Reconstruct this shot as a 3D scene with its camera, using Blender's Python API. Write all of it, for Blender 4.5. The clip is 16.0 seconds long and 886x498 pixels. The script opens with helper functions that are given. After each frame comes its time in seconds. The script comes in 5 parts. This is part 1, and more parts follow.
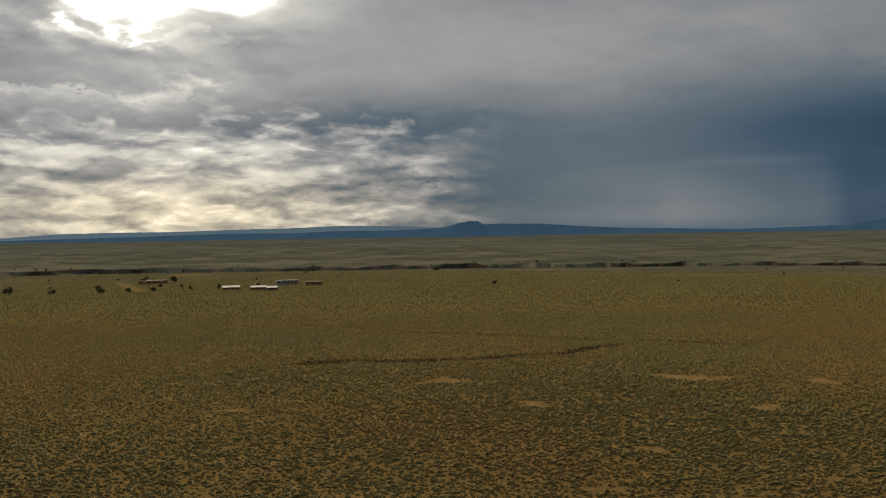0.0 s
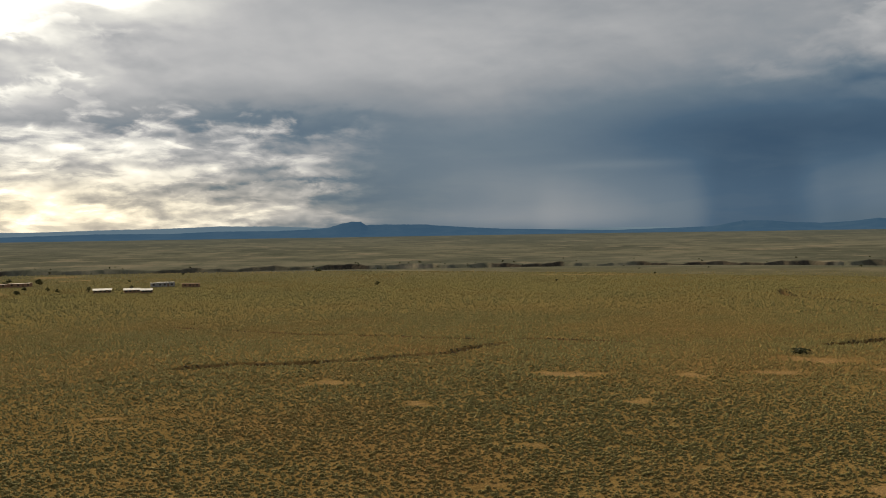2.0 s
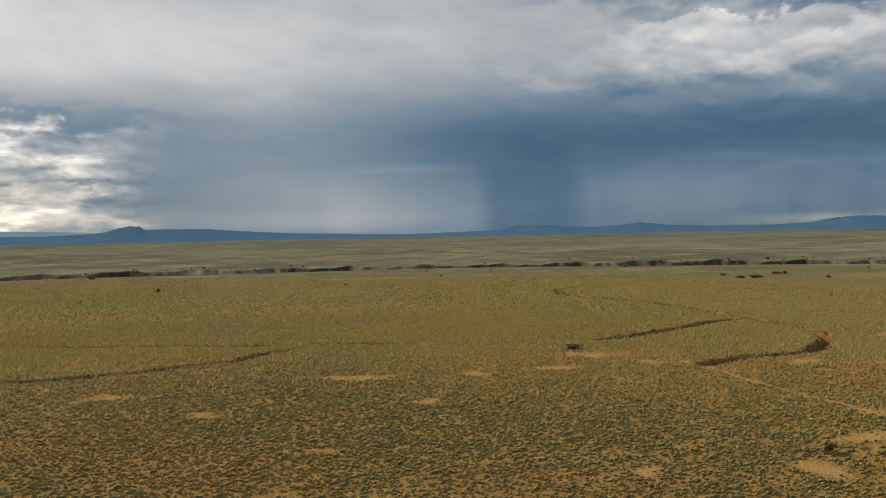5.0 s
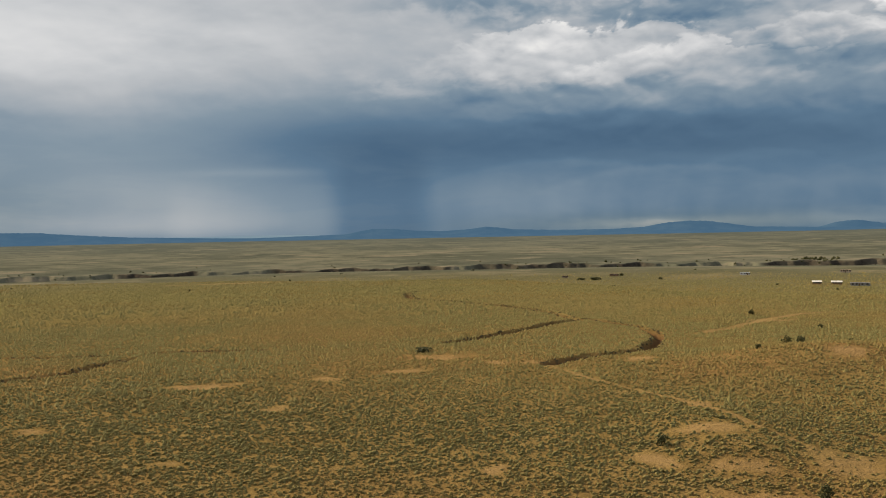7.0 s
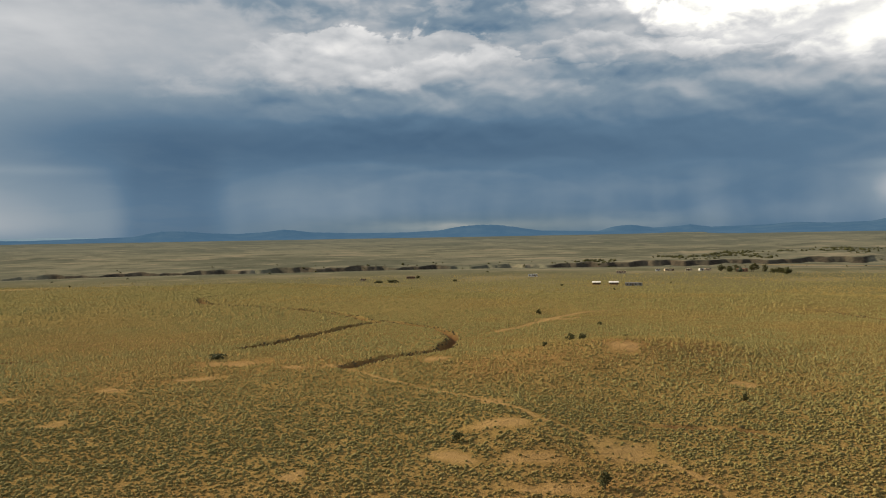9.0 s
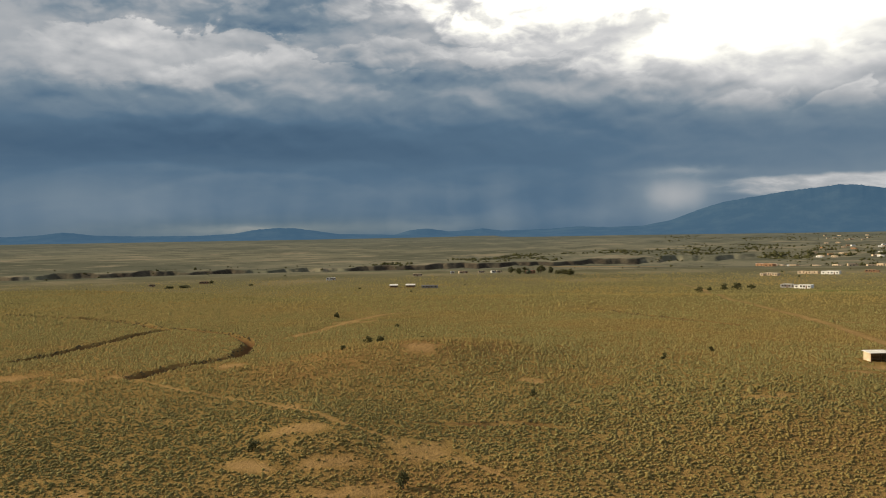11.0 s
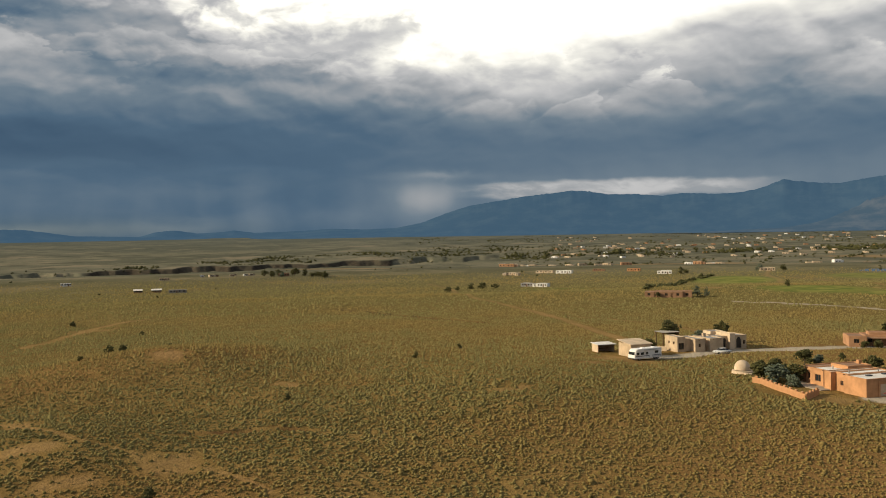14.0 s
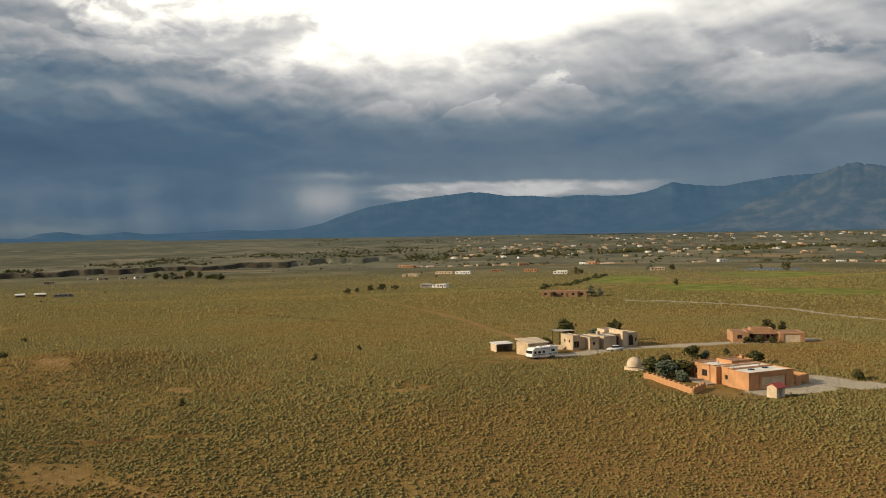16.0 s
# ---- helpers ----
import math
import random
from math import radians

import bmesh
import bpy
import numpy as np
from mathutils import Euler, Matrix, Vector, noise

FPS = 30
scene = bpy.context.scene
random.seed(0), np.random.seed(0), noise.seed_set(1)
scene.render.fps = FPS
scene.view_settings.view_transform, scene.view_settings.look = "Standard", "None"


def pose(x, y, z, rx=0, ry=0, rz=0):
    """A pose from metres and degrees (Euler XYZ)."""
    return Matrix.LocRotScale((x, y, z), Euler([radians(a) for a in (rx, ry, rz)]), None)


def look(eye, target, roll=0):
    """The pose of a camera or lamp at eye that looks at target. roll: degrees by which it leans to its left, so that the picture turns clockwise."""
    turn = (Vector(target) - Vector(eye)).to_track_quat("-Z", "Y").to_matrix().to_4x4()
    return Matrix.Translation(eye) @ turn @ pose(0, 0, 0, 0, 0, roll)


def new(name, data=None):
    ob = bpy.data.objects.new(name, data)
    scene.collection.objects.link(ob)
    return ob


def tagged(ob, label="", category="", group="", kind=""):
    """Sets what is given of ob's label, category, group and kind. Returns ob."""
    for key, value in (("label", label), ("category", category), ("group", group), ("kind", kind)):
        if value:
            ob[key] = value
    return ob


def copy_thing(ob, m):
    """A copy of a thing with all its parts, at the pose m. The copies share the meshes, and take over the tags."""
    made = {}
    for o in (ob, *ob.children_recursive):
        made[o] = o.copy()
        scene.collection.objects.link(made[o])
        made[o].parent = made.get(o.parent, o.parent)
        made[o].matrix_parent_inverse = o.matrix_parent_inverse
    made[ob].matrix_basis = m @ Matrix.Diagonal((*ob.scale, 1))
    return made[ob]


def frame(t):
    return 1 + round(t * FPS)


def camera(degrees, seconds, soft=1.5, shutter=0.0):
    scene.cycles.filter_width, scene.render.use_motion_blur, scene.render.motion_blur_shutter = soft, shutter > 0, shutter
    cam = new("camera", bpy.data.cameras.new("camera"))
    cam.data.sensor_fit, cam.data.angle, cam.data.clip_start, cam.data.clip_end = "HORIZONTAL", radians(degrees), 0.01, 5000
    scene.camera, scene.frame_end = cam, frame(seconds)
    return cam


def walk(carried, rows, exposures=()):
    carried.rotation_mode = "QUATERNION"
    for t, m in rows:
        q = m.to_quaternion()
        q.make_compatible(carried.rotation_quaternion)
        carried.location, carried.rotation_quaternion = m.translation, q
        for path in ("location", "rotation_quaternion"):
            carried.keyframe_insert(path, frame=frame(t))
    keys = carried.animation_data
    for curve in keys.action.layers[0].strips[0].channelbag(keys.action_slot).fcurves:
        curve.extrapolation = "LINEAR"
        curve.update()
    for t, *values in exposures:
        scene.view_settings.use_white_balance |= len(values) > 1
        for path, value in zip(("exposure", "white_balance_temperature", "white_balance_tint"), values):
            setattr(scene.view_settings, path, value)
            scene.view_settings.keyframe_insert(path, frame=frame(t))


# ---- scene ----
# A small aircraft hovers over a sagebrush plain and turns slowly to its right.
cam = camera(54.27, 16.0, soft=1.0)
EYE = 32.0
ROWS = [  # seconds, yaw, pitch, roll
    (0.0, 0.00, -0.96, 0.92),
    (0.5, -1.57, -0.99, 0.90),
    (1.0, -3.79, -1.03, 0.90),
    (1.5, -5.80, -1.04, 0.94),
    (2.0, -7.75, -1.03, 0.89),
    (2.5, -9.80, -1.04, 0.96),
    (3.0, -12.80, -1.04, 0.93),
    (3.5, -14.87, -1.02, 0.93),
    (6.0, -26.53, -0.95, 1.12),
    (6.5, -28.82, -0.92, 1.07),
    (7.0, -31.60, -0.89, 1.11),
    (7.5, -35.24, -0.90, 1.11),
    (8.0, -38.73, -0.92, 0.98),
    (8.5, -41.99, -0.93, 0.93),
    (9.0, -44.93, -0.92, 0.97),
    (11.5, -61.73, -0.89, 0.86),
    (12.0, -65.06, -0.88, 0.82),
    (12.5, -68.02, -0.92, 0.88),
    (13.0, -70.33, -0.94, 0.90),
    (13.5, -72.34, -0.99, 0.84),
    (14.0, -74.46, -1.01, 0.90),
    (14.5, -76.62, -1.04, 0.96),
    (15.0, -78.17, -1.05, 1.01),
    (15.5, -79.76, -1.05, 1.02),
    (16.0, -81.11, -1.04, 0.97),
]
EXPOSURES = [(0.0, -0.60), (1.0, -0.42), (2.0, -0.12), (3.5, 0.1), (6.0, 0.42), (9.0, 0.45), (11.5, 0.15), (12.5, 0.05), (16.0, 0.0)]
walk(cam, [(t, pose(0, 0, EYE, 90 + pitch, roll, yaw)) for t, yaw, pitch, roll in ROWS], EXPOSURES)

# ---- light: a low sun through broken storm cloud ----
SUN_BEARING, SUN_HEIGHT = -22.0, 24.0
sun = new("sun", bpy.data.lights.new("sun", "SUN"))
sun.data.energy, sun.data.angle, sun.data.color = 5.0, radians(1.5), (1.0, 0.83, 0.56)
away = Vector((math.sin(radians(SUN_BEARING)) * math.cos(radians(SUN_HEIGHT)), math.cos(radians(SUN_BEARING)) * math.cos(radians(SUN_HEIGHT)), math.sin(radians(SUN_HEIGHT))))
sun.matrix_world = look(away * 400, (0, 0, 0))


class Graph:
    """Short spelling for node trees: every call adds a node and gives its output socket."""

    def __init__(self, tree):
        self.tree = tree
        tree.nodes.clear()

    def node(self, kind, **settings):
        n = self.tree.nodes.new(kind)
        for key, value in settings.items():
            setattr(n, key, value)
        return n

    def put(self, socket, value):
        if isinstance(value, bpy.types.NodeSocket):
            self.tree.links.new(value, socket)
        elif value is not None:
            socket.default_value = value

    def m(self, op, a, b=None, c=None, clamp=False):
        n = self.node("ShaderNodeMath", operation=op, use_clamp=clamp)
        for s, v in zip(n.inputs, (a, b, c)):
            self.put(s, v)
        return n.outputs[0]

    def total(self, *terms):
        s = terms[0]
        for t in terms[1:]:
            s = self.m("ADD", s, t)
        return s

    def span(self, v, a, b, lo=0.0, hi=1.0, smooth=True):
        n = self.node("ShaderNodeMapRange", interpolation_type="SMOOTHSTEP" if smooth else "LINEAR")
        for s, q in zip(n.inputs[:5], (v, a, b, lo, hi)):
            self.put(s, q)
        return n.outputs[0]

    def xyz(self, x, y, z):
        n = self.node("ShaderNodeCombineXYZ")
        for s, v in zip(n.inputs, (x, y, z)):
            self.put(s, v)
        return n.outputs[0]

    def noise(self, vec, scale, detail=4.0, rough=0.55, warp=0.0):
        n = self.node("ShaderNodeTexNoise")
        self.put(n.inputs["Vector"], vec)
        for key, v in (("Scale", scale), ("Detail", detail), ("Roughness", rough), ("Distortion", warp)):
            self.put(n.inputs[key], v)
        return n.outputs["Fac"]

    def ramp(self, v, *stops):
        n = self.node("ShaderNodeValToRGB")
        el = n.color_ramp.elements
        while len(el) < len(stops):
            el.new(0.5)
        for e, (at, colour) in zip(el, stops):
            e.position, e.color = at, (*colour, 1)
        self.put(n.inputs[0], v)
        return n.outputs[0]

    def mix(self, f, a, b, how="MIX"):
        n = self.node("ShaderNodeMix", data_type="RGBA", blend_type=how, clamp_factor=True)
        for s, v in ((n.inputs[0], f), (n.inputs[6], a), (n.inputs[7], b)):
            self.put(s, (*v, 1) if isinstance(v, tuple) and len(v) == 3 else v)
        return n.outputs[2]


# ---- sky: thunderclouds over the plain, with gaps and falling rain ----
world = bpy.data.worlds.new("sky")
scene.world = world
world.use_nodes = True
g = Graph(world.node_tree)
way = g.node("ShaderNodeTexCoord").outputs["Generated"]
part_xyz = g.node("ShaderNodeSeparateXYZ")
g.put(part_xyz.inputs[0], way)
dx, dy, dz = part_xyz.outputs
bearing = g.m("MULTIPLY", g.m("ARCTAN2", dx, dy), 57.2958)
height = g.m("MULTIPLY", g.m("ARCSINE", dz), 57.2958)
lift = g.m("ADD", g.m("MAXIMUM", dz, 0.0), 0.16)
deck = g.xyz(g.m("DIVIDE", dx, lift), g.m("DIVIDE", dy, lift), 0.3)
puffy = g.xyz(g.m("MULTIPLY", bearing, 0.15), g.m("MULTIPLY", height, 0.26), 2.0)
flat = g.xyz(g.m("MULTIPLY", bearing, 0.085), g.m("MULTIPLY", height, 0.26), 2.0)
billow = g.span(g.noise(deck, 1.7, 6.0, 0.58, 0.3), 0.34, 0.66, -0.5, 0.5)
tuft = g.span(g.noise(puffy, 2.3, 4.0, 0.55, 0.3), 0.36, 0.64, -0.5, 0.5)
wisp = g.span(g.noise(puffy, 5.0, 6.0, 0.62, 0.6), 0.36, 0.64, -0.5, 0.5)
broad = g.span(g.noise(flat, 0.6, 3.0, 0.5), 0.3, 0.7, -0.5, 0.5)
sway = g.span(g.noise(flat, 1.2, 5.0, 0.55), 0.34, 0.66, -0.5, 0.5)
# cloud masses have ragged edges: their bearings and heights are stirred, less so low down where rain blurs them
west = g.span(bearing, -2.0, 8.0, 1.0, 0.0)
loose = g.m("MAXIMUM", g.span(height, 6.8, 11.5, 0.12, 1.0), g.m("MULTIPLY", west, 0.8))
A = g.total(bearing, g.m("MULTIPLY", g.total(g.m("MULTIPLY", sway, 5.0), g.m("MULTIPLY", tuft, 3.0), g.m("MULTIPLY", billow, 2.5)), loose))
E = g.total(height, g.m("MULTIPLY", g.total(g.m("MULTIPLY", broad, 1.0), g.m("MULTIPLY", tuft, 1.3), g.m("MULTIPLY", billow, 1.4)), loose))


def mass(a, e, wa, we, strength, ragged=True):
    """A soft cloud mass or gap round a bearing and a height above the horizon."""
    u = g.m("DIVIDE", g.m("SUBTRACT", A if ragged else bearing, a), wa)
    v = g.m("DIVIDE", g.m("SUBTRACT", E if ragged else height, e), we)
    q = g.m("ADD", g.m("MULTIPLY", u, u), g.m("MULTIPLY", v, v))
    return g.m("MULTIPLY", g.m("EXPONENT", g.m("MULTIPLY", q, -1.0)), strength)


def gap(a, e, wa, we, strength):
    """The same with a hard torn edge."""
    return g.span(mass(a, e, wa, we, 1.0), 0.22, 0.78, 0.0, strength)


heap = g.total(height, g.m("MULTIPLY", g.total(g.m("MULTIPLY", tuft, 0.9), g.m("MULTIPLY", sway, 1.0), g.m("MULTIPLY", wisp, 0.35)), loose))


def bank(a, top, wa, drop, strength, edge=0.5):
    """A heaped cloud: a crisp bright top edge that fades downwards."""
    u = g.m("DIVIDE", g.m("SUBTRACT", A, a), wa)
    u = g.m("MULTIPLY", u, u)
    v = g.m("SUBTRACT", g.m("SUBTRACT", top, g.m("MULTIPLY", u, 0.8)), heap)
    fade = g.m("EXPONENT", g.m("MULTIPLY", g.m("MAXIMUM", g.m("ADD", g.m("DIVIDE", v, drop), u), 0.0), -1.0))
    return g.m("MULTIPLY", g.span(v, -0.15, edge), g.m("MULTIPLY", fade, strength))


def puffs(up):
    """Rounded cloud heads; their distance field, looked up a little higher or not."""
    n = g.node("ShaderNodeTexVoronoi", feature="SMOOTH_F1")
    bend = g.total(g.m("MULTIPLY", height, 0.40), g.m("MULTIPLY", wisp, 0.06), up)
    g.put(n.inputs["Vector"], g.xyz(g.m("MULTIPLY_ADD", bearing, 0.17, g.m("MULTIPLY", tuft, 0.12)), bend, 1.0))
    for key, v in (("Scale", 1.7), ("Detail", 1.6), ("Roughness", 0.45), ("Smoothness", 0.35)):
        g.put(n.inputs[key], v)
    return n.outputs["Distance"]


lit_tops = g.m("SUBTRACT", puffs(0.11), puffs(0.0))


def heaps(scale, up, across=0.0, warp=0.5):
    """Heaped cloud; the same field looked up a little higher or aside gives its relief."""
    spot = g.xyz(g.m("MULTIPLY_ADD", bearing, 0.13, across), g.m("MULTIPLY_ADD", height, 0.26, up), 7.0)
    return g.noise(spot, scale, 3.5, 0.42, warp)


def shaft(a0, a1, soft, top, strength):
    """A curtain of rain between two bearings, from the cloud's base to the ground."""
    sides = g.m("MULTIPLY", g.span(bearing, a0 - soft, a0 + soft), g.span(bearing, a1 - soft, a1 + soft, 1.0, 0.0))
    return g.m("MULTIPLY", g.m("MULTIPLY", sides, g.span(height, top - 3.0, top, 1.0, 0.0)), strength)


def zone(a0, a1, e0, e1, sa=3.0, se=1.0):
    """1 inside a stretch of the sky, fading out at its sides."""
    across = g.m("MULTIPLY", g.span(A, a0 - sa, a0 + sa), g.span(A, a1 - sa, a1 + sa, 1.0, 0.0))
    return g.m("MULTIPLY", across, g.m("MULTIPLY", g.span(E, e0 - se, e0 + se), g.span(E, e1 - se, e1 + se, 1.0, 0.0)))


big = g.m("SUBTRACT", heaps(1.0, 0.0), heaps(1.0, 0.20, 0.05))
small = g.m("SUBTRACT", heaps(2.7, 0.0, 0.0, 0.3), heaps(2.7, 0.085, 0.02, 0.3))
lumpy = g.m("ADD", g.span(bearing, 27.0, 40.0, 0.18, 1.0), g.span(bearing, -14.0, -5.0, 0.7, 0.0))
low = g.xyz(g.m("MULTIPLY", bearing, 0.16), g.m("MULTIPLY_ADD", height, 0.62, g.m("MULTIPLY", tuft, 0.10)), 9.0)
shape = g.noise(low, 1.35, 6.0, 0.58, 0.35)
cumulus = g.span(shape, 0.40, 0.60)
field = zone(-60, -1.0, -1.0, 7.2, 6.5, 0.8)  # far sunlit cumulus under the western edge
rain = g.noise(g.xyz(g.m("MULTIPLY_ADD", bearing, 0.36, g.m("MULTIPLY", sway, 0.2)), g.m("MULTIPLY", height, 0.05), 5.0), 1.0, 2.5, 0.5)
rain = g.m("MULTIPLY", g.m("SUBTRACT", rain, 0.5), g.span(height, 1.0, 6.5, 0.15, 0.0))
light = g.total(
    g.span(height, 5.5, 12.0, 0.17, 0.44),
    g.span(height, 14.0, 40.0, 0.0, 0.05),
    g.m("MULTIPLY", lumpy, g.m("MULTIPLY", big, g.span(height, 5.0, 9.5, 0.10, 0.62))),
    g.m("MULTIPLY", lumpy, g.m("MULTIPLY", small, g.span(height, 4.5, 10.0, 0.05, 0.34))),
    g.m("MULTIPLY", billow, g.span(height, 6.0, 11.0, 0.0, 0.045)),
    g.m("MULTIPLY", sway, g.span(height, 5.0, 10.0, 0.005, 0.04)),
    g.m("MULTIPLY", rain, g.span(bearing, 20.0, 50.0, 0.25, 1.0)),
    # the western gap, the dark cloud under it, and far cumulus down to the horizon
    gap(-20.0, 15.6, 7.5, 2.6, 0.85), mass(-16.5, 12.6, 1.8, 0.8, 0.30), mass(-17.0, 9.2, 1.8, 0.5, 0.30), mass(4, 11, 14, 4.5, 0.05, False), mass(-18, 16.5, 10, 3.4, 0.46),
    mass(-25, 11.6, 8, 1.7, -0.17), mass(-12, 10.4, 6, 1.0, -0.05), bank(-25, 9.6, 7, 0.7, 0.36, 0.3), mass(-24, 5.6, 8, 1.5, -0.13), mass(-3.5, 7.6, 9, 0.7, -0.10),
    g.m("MULTIPLY", field, g.m("MULTIPLY_ADD", cumulus, 0.30, 0.25)), g.m("MULTIPLY", field, g.m("MULTIPLY", small, 0.6)), g.m("MULTIPLY", field, g.m("MULTIPLY", lit_tops, 0.55)),
    mass(-20, 9, 13, 9, 0.32, False), mass(-14, 1.0, 13, 1.2, 0.22), mass(-10, 5.3, 3.5, 0.4, -0.09), mass(-2, 3.2, 4.5, 0.5, -0.12), mass(-13, 3.0, 4, 0.35, -0.08), mass(2, 12, 10, 4, 0.06, False),
    # grey overcast, the storm's base and its rain
    mass(14, 12.5, 13, 4.0, 0.03, False), mass(10, 7.5, 9, 3.0, 0.05, False), mass(14, 2.2, 10, 2.4, 0.155, False), mass(12, 0.9, 10, 0.8, 0.08, False), mass(8, 5.0, 12, 2.5, 0.07, False),
    mass(27.5, 6.0, 7, 2.6, -0.10), mass(38, 6.4, 13, 1.6, -0.10), shaft(24.6, 30.4, 1.1, 6.5, -0.085), shaft(14.0, 24.6, 1.2, 4.4, 0.035),
    mass(37, 2.2, 6, 1.6, 0.085, False), mass(52, 6.2, 13, 2.2, -0.10), mass(75, 6.6, 13, 1.8, -0.07), mass(98, 6.2, 12, 1.8, -0.06), mass(46, 0.5, 6, 0.35, 0.16), mass(57, 0.6, 3, 0.5, 0.10),
    bank(39, 4.9, 6, 0.6, 0.07, 0.3), bank(46, 4.3, 6, 0.5, 0.07, 0.3), bank(52, 5.0, 4, 0.4, 0.06, 0.3), mass(57, 2.8, 6, 0.6, 0.04), bank(62, 4.7, 6, 0.5, 0.05, 0.3), mass(20, 4.3, 4, 0.3, 0.06, False),
    shaft(63.5, 68.5, 1.0, 5.5, -0.045), shaft(58, 61.5, 1.5, 5.5, -0.03),
    # piled cloud above the base
    mass(47, 12, 8, 4, -0.05, False), bank(39.5, 13.4, 6.5, 2.4, 0.22, 0.35), bank(47, 11.6, 6, 1.6, 0.16, 0.4), bank(54, 12.8, 4, 1.3, 0.15, 0.4), bank(62, 12.4, 5, 1.3, 0.17, 0.4), bank(30, 10.4, 4, 1.4, 0.10, 0.6),
    mass(36, 15.2, 8, 0.9, -0.12), mass(47, 14.2, 6, 1.0, -0.16), mass(57, 10.6, 7, 1.1, -0.12), mass(55, 14.4, 5, 0.7, -0.06), mass(64, 9.8, 5, 0.8, -0.07), mass(40, 9.2, 6, 0.6, -0.07), mass(33, 8.4, 3, 0.7, -0.07), mass(63, 15.8, 8, 1.6, 0.46), mass(60, 13.2, 2.0, 0.5, -0.10),
    # the eastern glow, thin cloud before bright sky
    mass(78.5, 16.8, 11, 5.2, 1.0), mass(79, 15.5, 10, 4.4, 0.44, False), mass(98, 16.5, 14, 3.2, 0.30, False), mass(92, 6, 20, 5, 0.08, False), bank(74, 12.6, 6, 2.6, 0.20, 0.6), bank(82, 11.4, 5, 1.8, 0.14, 0.6), bank(87.5, 10.2, 1.8, 1.0, 0.34, 0.6), bank(83, 8.7, 1.8, 0.35, 0.26, 0.25), bank(77, 8.6, 3, 0.8, 0.16, 0.3), bank(104, 11.6, 5, 1.8, 0.30, 0.9), bank(108, 7.0, 4, 1.0, 0.24), mass(98, 14.0, 9, 2.5, 0.16), mass(70, 12.6, 3, 0.6, -0.14),
    # slits above the far ranges, with rain before them
    g.m("MULTIPLY", zone(77, 94, 2.4, 3.3, 3.0, 0.2), g.m("MULTIPLY_ADD", cumulus, 0.16, 0.17)), mass(73.5, 2.4, 2.6, 1.1, 0.22, False), mass(74, 3.9, 3.0, 0.25, 0.12), mass(86, 3.0, 16, 1.0, 0.06, False), mass(69, 1.2, 8, 0.9, 0.06, False), shaft(75.0, 77.0, 0.8, 5.5, -0.07), shaft(69.0, 71.5, 0.8, 5.0, -0.03),
)
grey = g.ramp(g.m("MULTIPLY", light, 0.8, clamp=True),
              (0.0, (0.044, 0.088, 0.148)), (0.12, (0.076, 0.133, 0.200)), (0.24, (0.158, 0.210, 0.260)), (0.36, (0.334, 0.351, 0.370)),
              (0.5, (0.545, 0.542, 0.540)), (0.66, (0.88, 0.86, 0.79)), (0.84, (1.3, 1.25, 1.12)), (1.0, (2.2, 2.15, 2.0)))
glow = g.m("ADD", mass(-18, 1.5, 18, 3.0, 0.75, False), mass(47, 0.5, 14, 0.8, 0.5, False))
grey = g.mix(glow, grey, (1.0, 0.88, 0.66), "MULTIPLY")
clear = g.node("ShaderNodeTexSky", sky_type="NISHITA", sun_disc=False, sun_elevation=radians(SUN_HEIGHT), sun_rotation=radians(SUN_BEARING))
sky_light = g.node("ShaderNodeBackground")
g.put(sky_light.inputs["Color"], clear.outputs[0])
g.put(sky_light.inputs["Strength"], 0.08)
cloud_light = g.node("ShaderNodeBackground")
g.put(cloud_light.inputs["Color"], grey)
g.put(cloud_light.inputs["Strength"], 1.0)
both = g.node("ShaderNodeMixShader")
g.put(both.inputs[0], g.span(billow, -0.5, 0.3, 0.975, 0.99))
g.put(both.inputs[1], sky_light.outputs[0])
g.put(both.inputs[2], cloud_light.outputs[0])
g.put(g.node("ShaderNodeOutputWorld").inputs[0], both.outputs[0])

# ---- materials ----
def surface(name, rough=0.8, metal=0.0):
    mat = bpy.data.materials.new(name)
    mat.use_nodes = True
    q = Graph(mat.node_tree)
    b = q.node("ShaderNodeBsdfPrincipled")
    b.inputs["Roughness"].default_value, b.inputs["Metallic"].default_value = rough, metal
    b.inputs["Specular IOR Level"].default_value = 0.25
    q.put(q.node("ShaderNodeOutputMaterial").inputs[0], b.outputs[0])
    return mat, q, b


def relief(q, b, height, depth, strength=0.6):
    n = q.node("ShaderNodeBump")
    n.inputs["Distance"].default_value, n.inputs["Strength"].default_value = depth, strength
    q.put(n.inputs["Height"], height)
    q.put(b.inputs["Normal"], n.outputs[0])


def worn(name, colour, rough=0.8, metal=0.0, grain=4.0, stain=0.5, vary=0.25, depth=0.01):
    """A plain surface with fine grain and larger stains; lengths in metres."""
    mat, q, b = surface(name, rough, metal)
    place = q.node("ShaderNodeTexCoord").outputs["Object"]
    fine, wide = q.noise(place, grain, 5.0, 0.6), q.noise(place, stain, 4.0, 0.6)
    dark = tuple(c * (1 - vary) for c in colour)
    pale = tuple(min(1.0, c * (1 + 0.6 * vary)) for c in colour)
    c = q.mix(q.span(wide, 0.3, 0.7), dark, pale)
    c = q.mix(q.m("MULTIPLY", q.span(fine, 0.35, 0.7), 0.5), c, tuple(v * (1 - 0.7 * vary) for v in colour))
    q.put(b.inputs["Base Color"], c)
    relief(q, b, fine, depth, 0.4)
    return mat


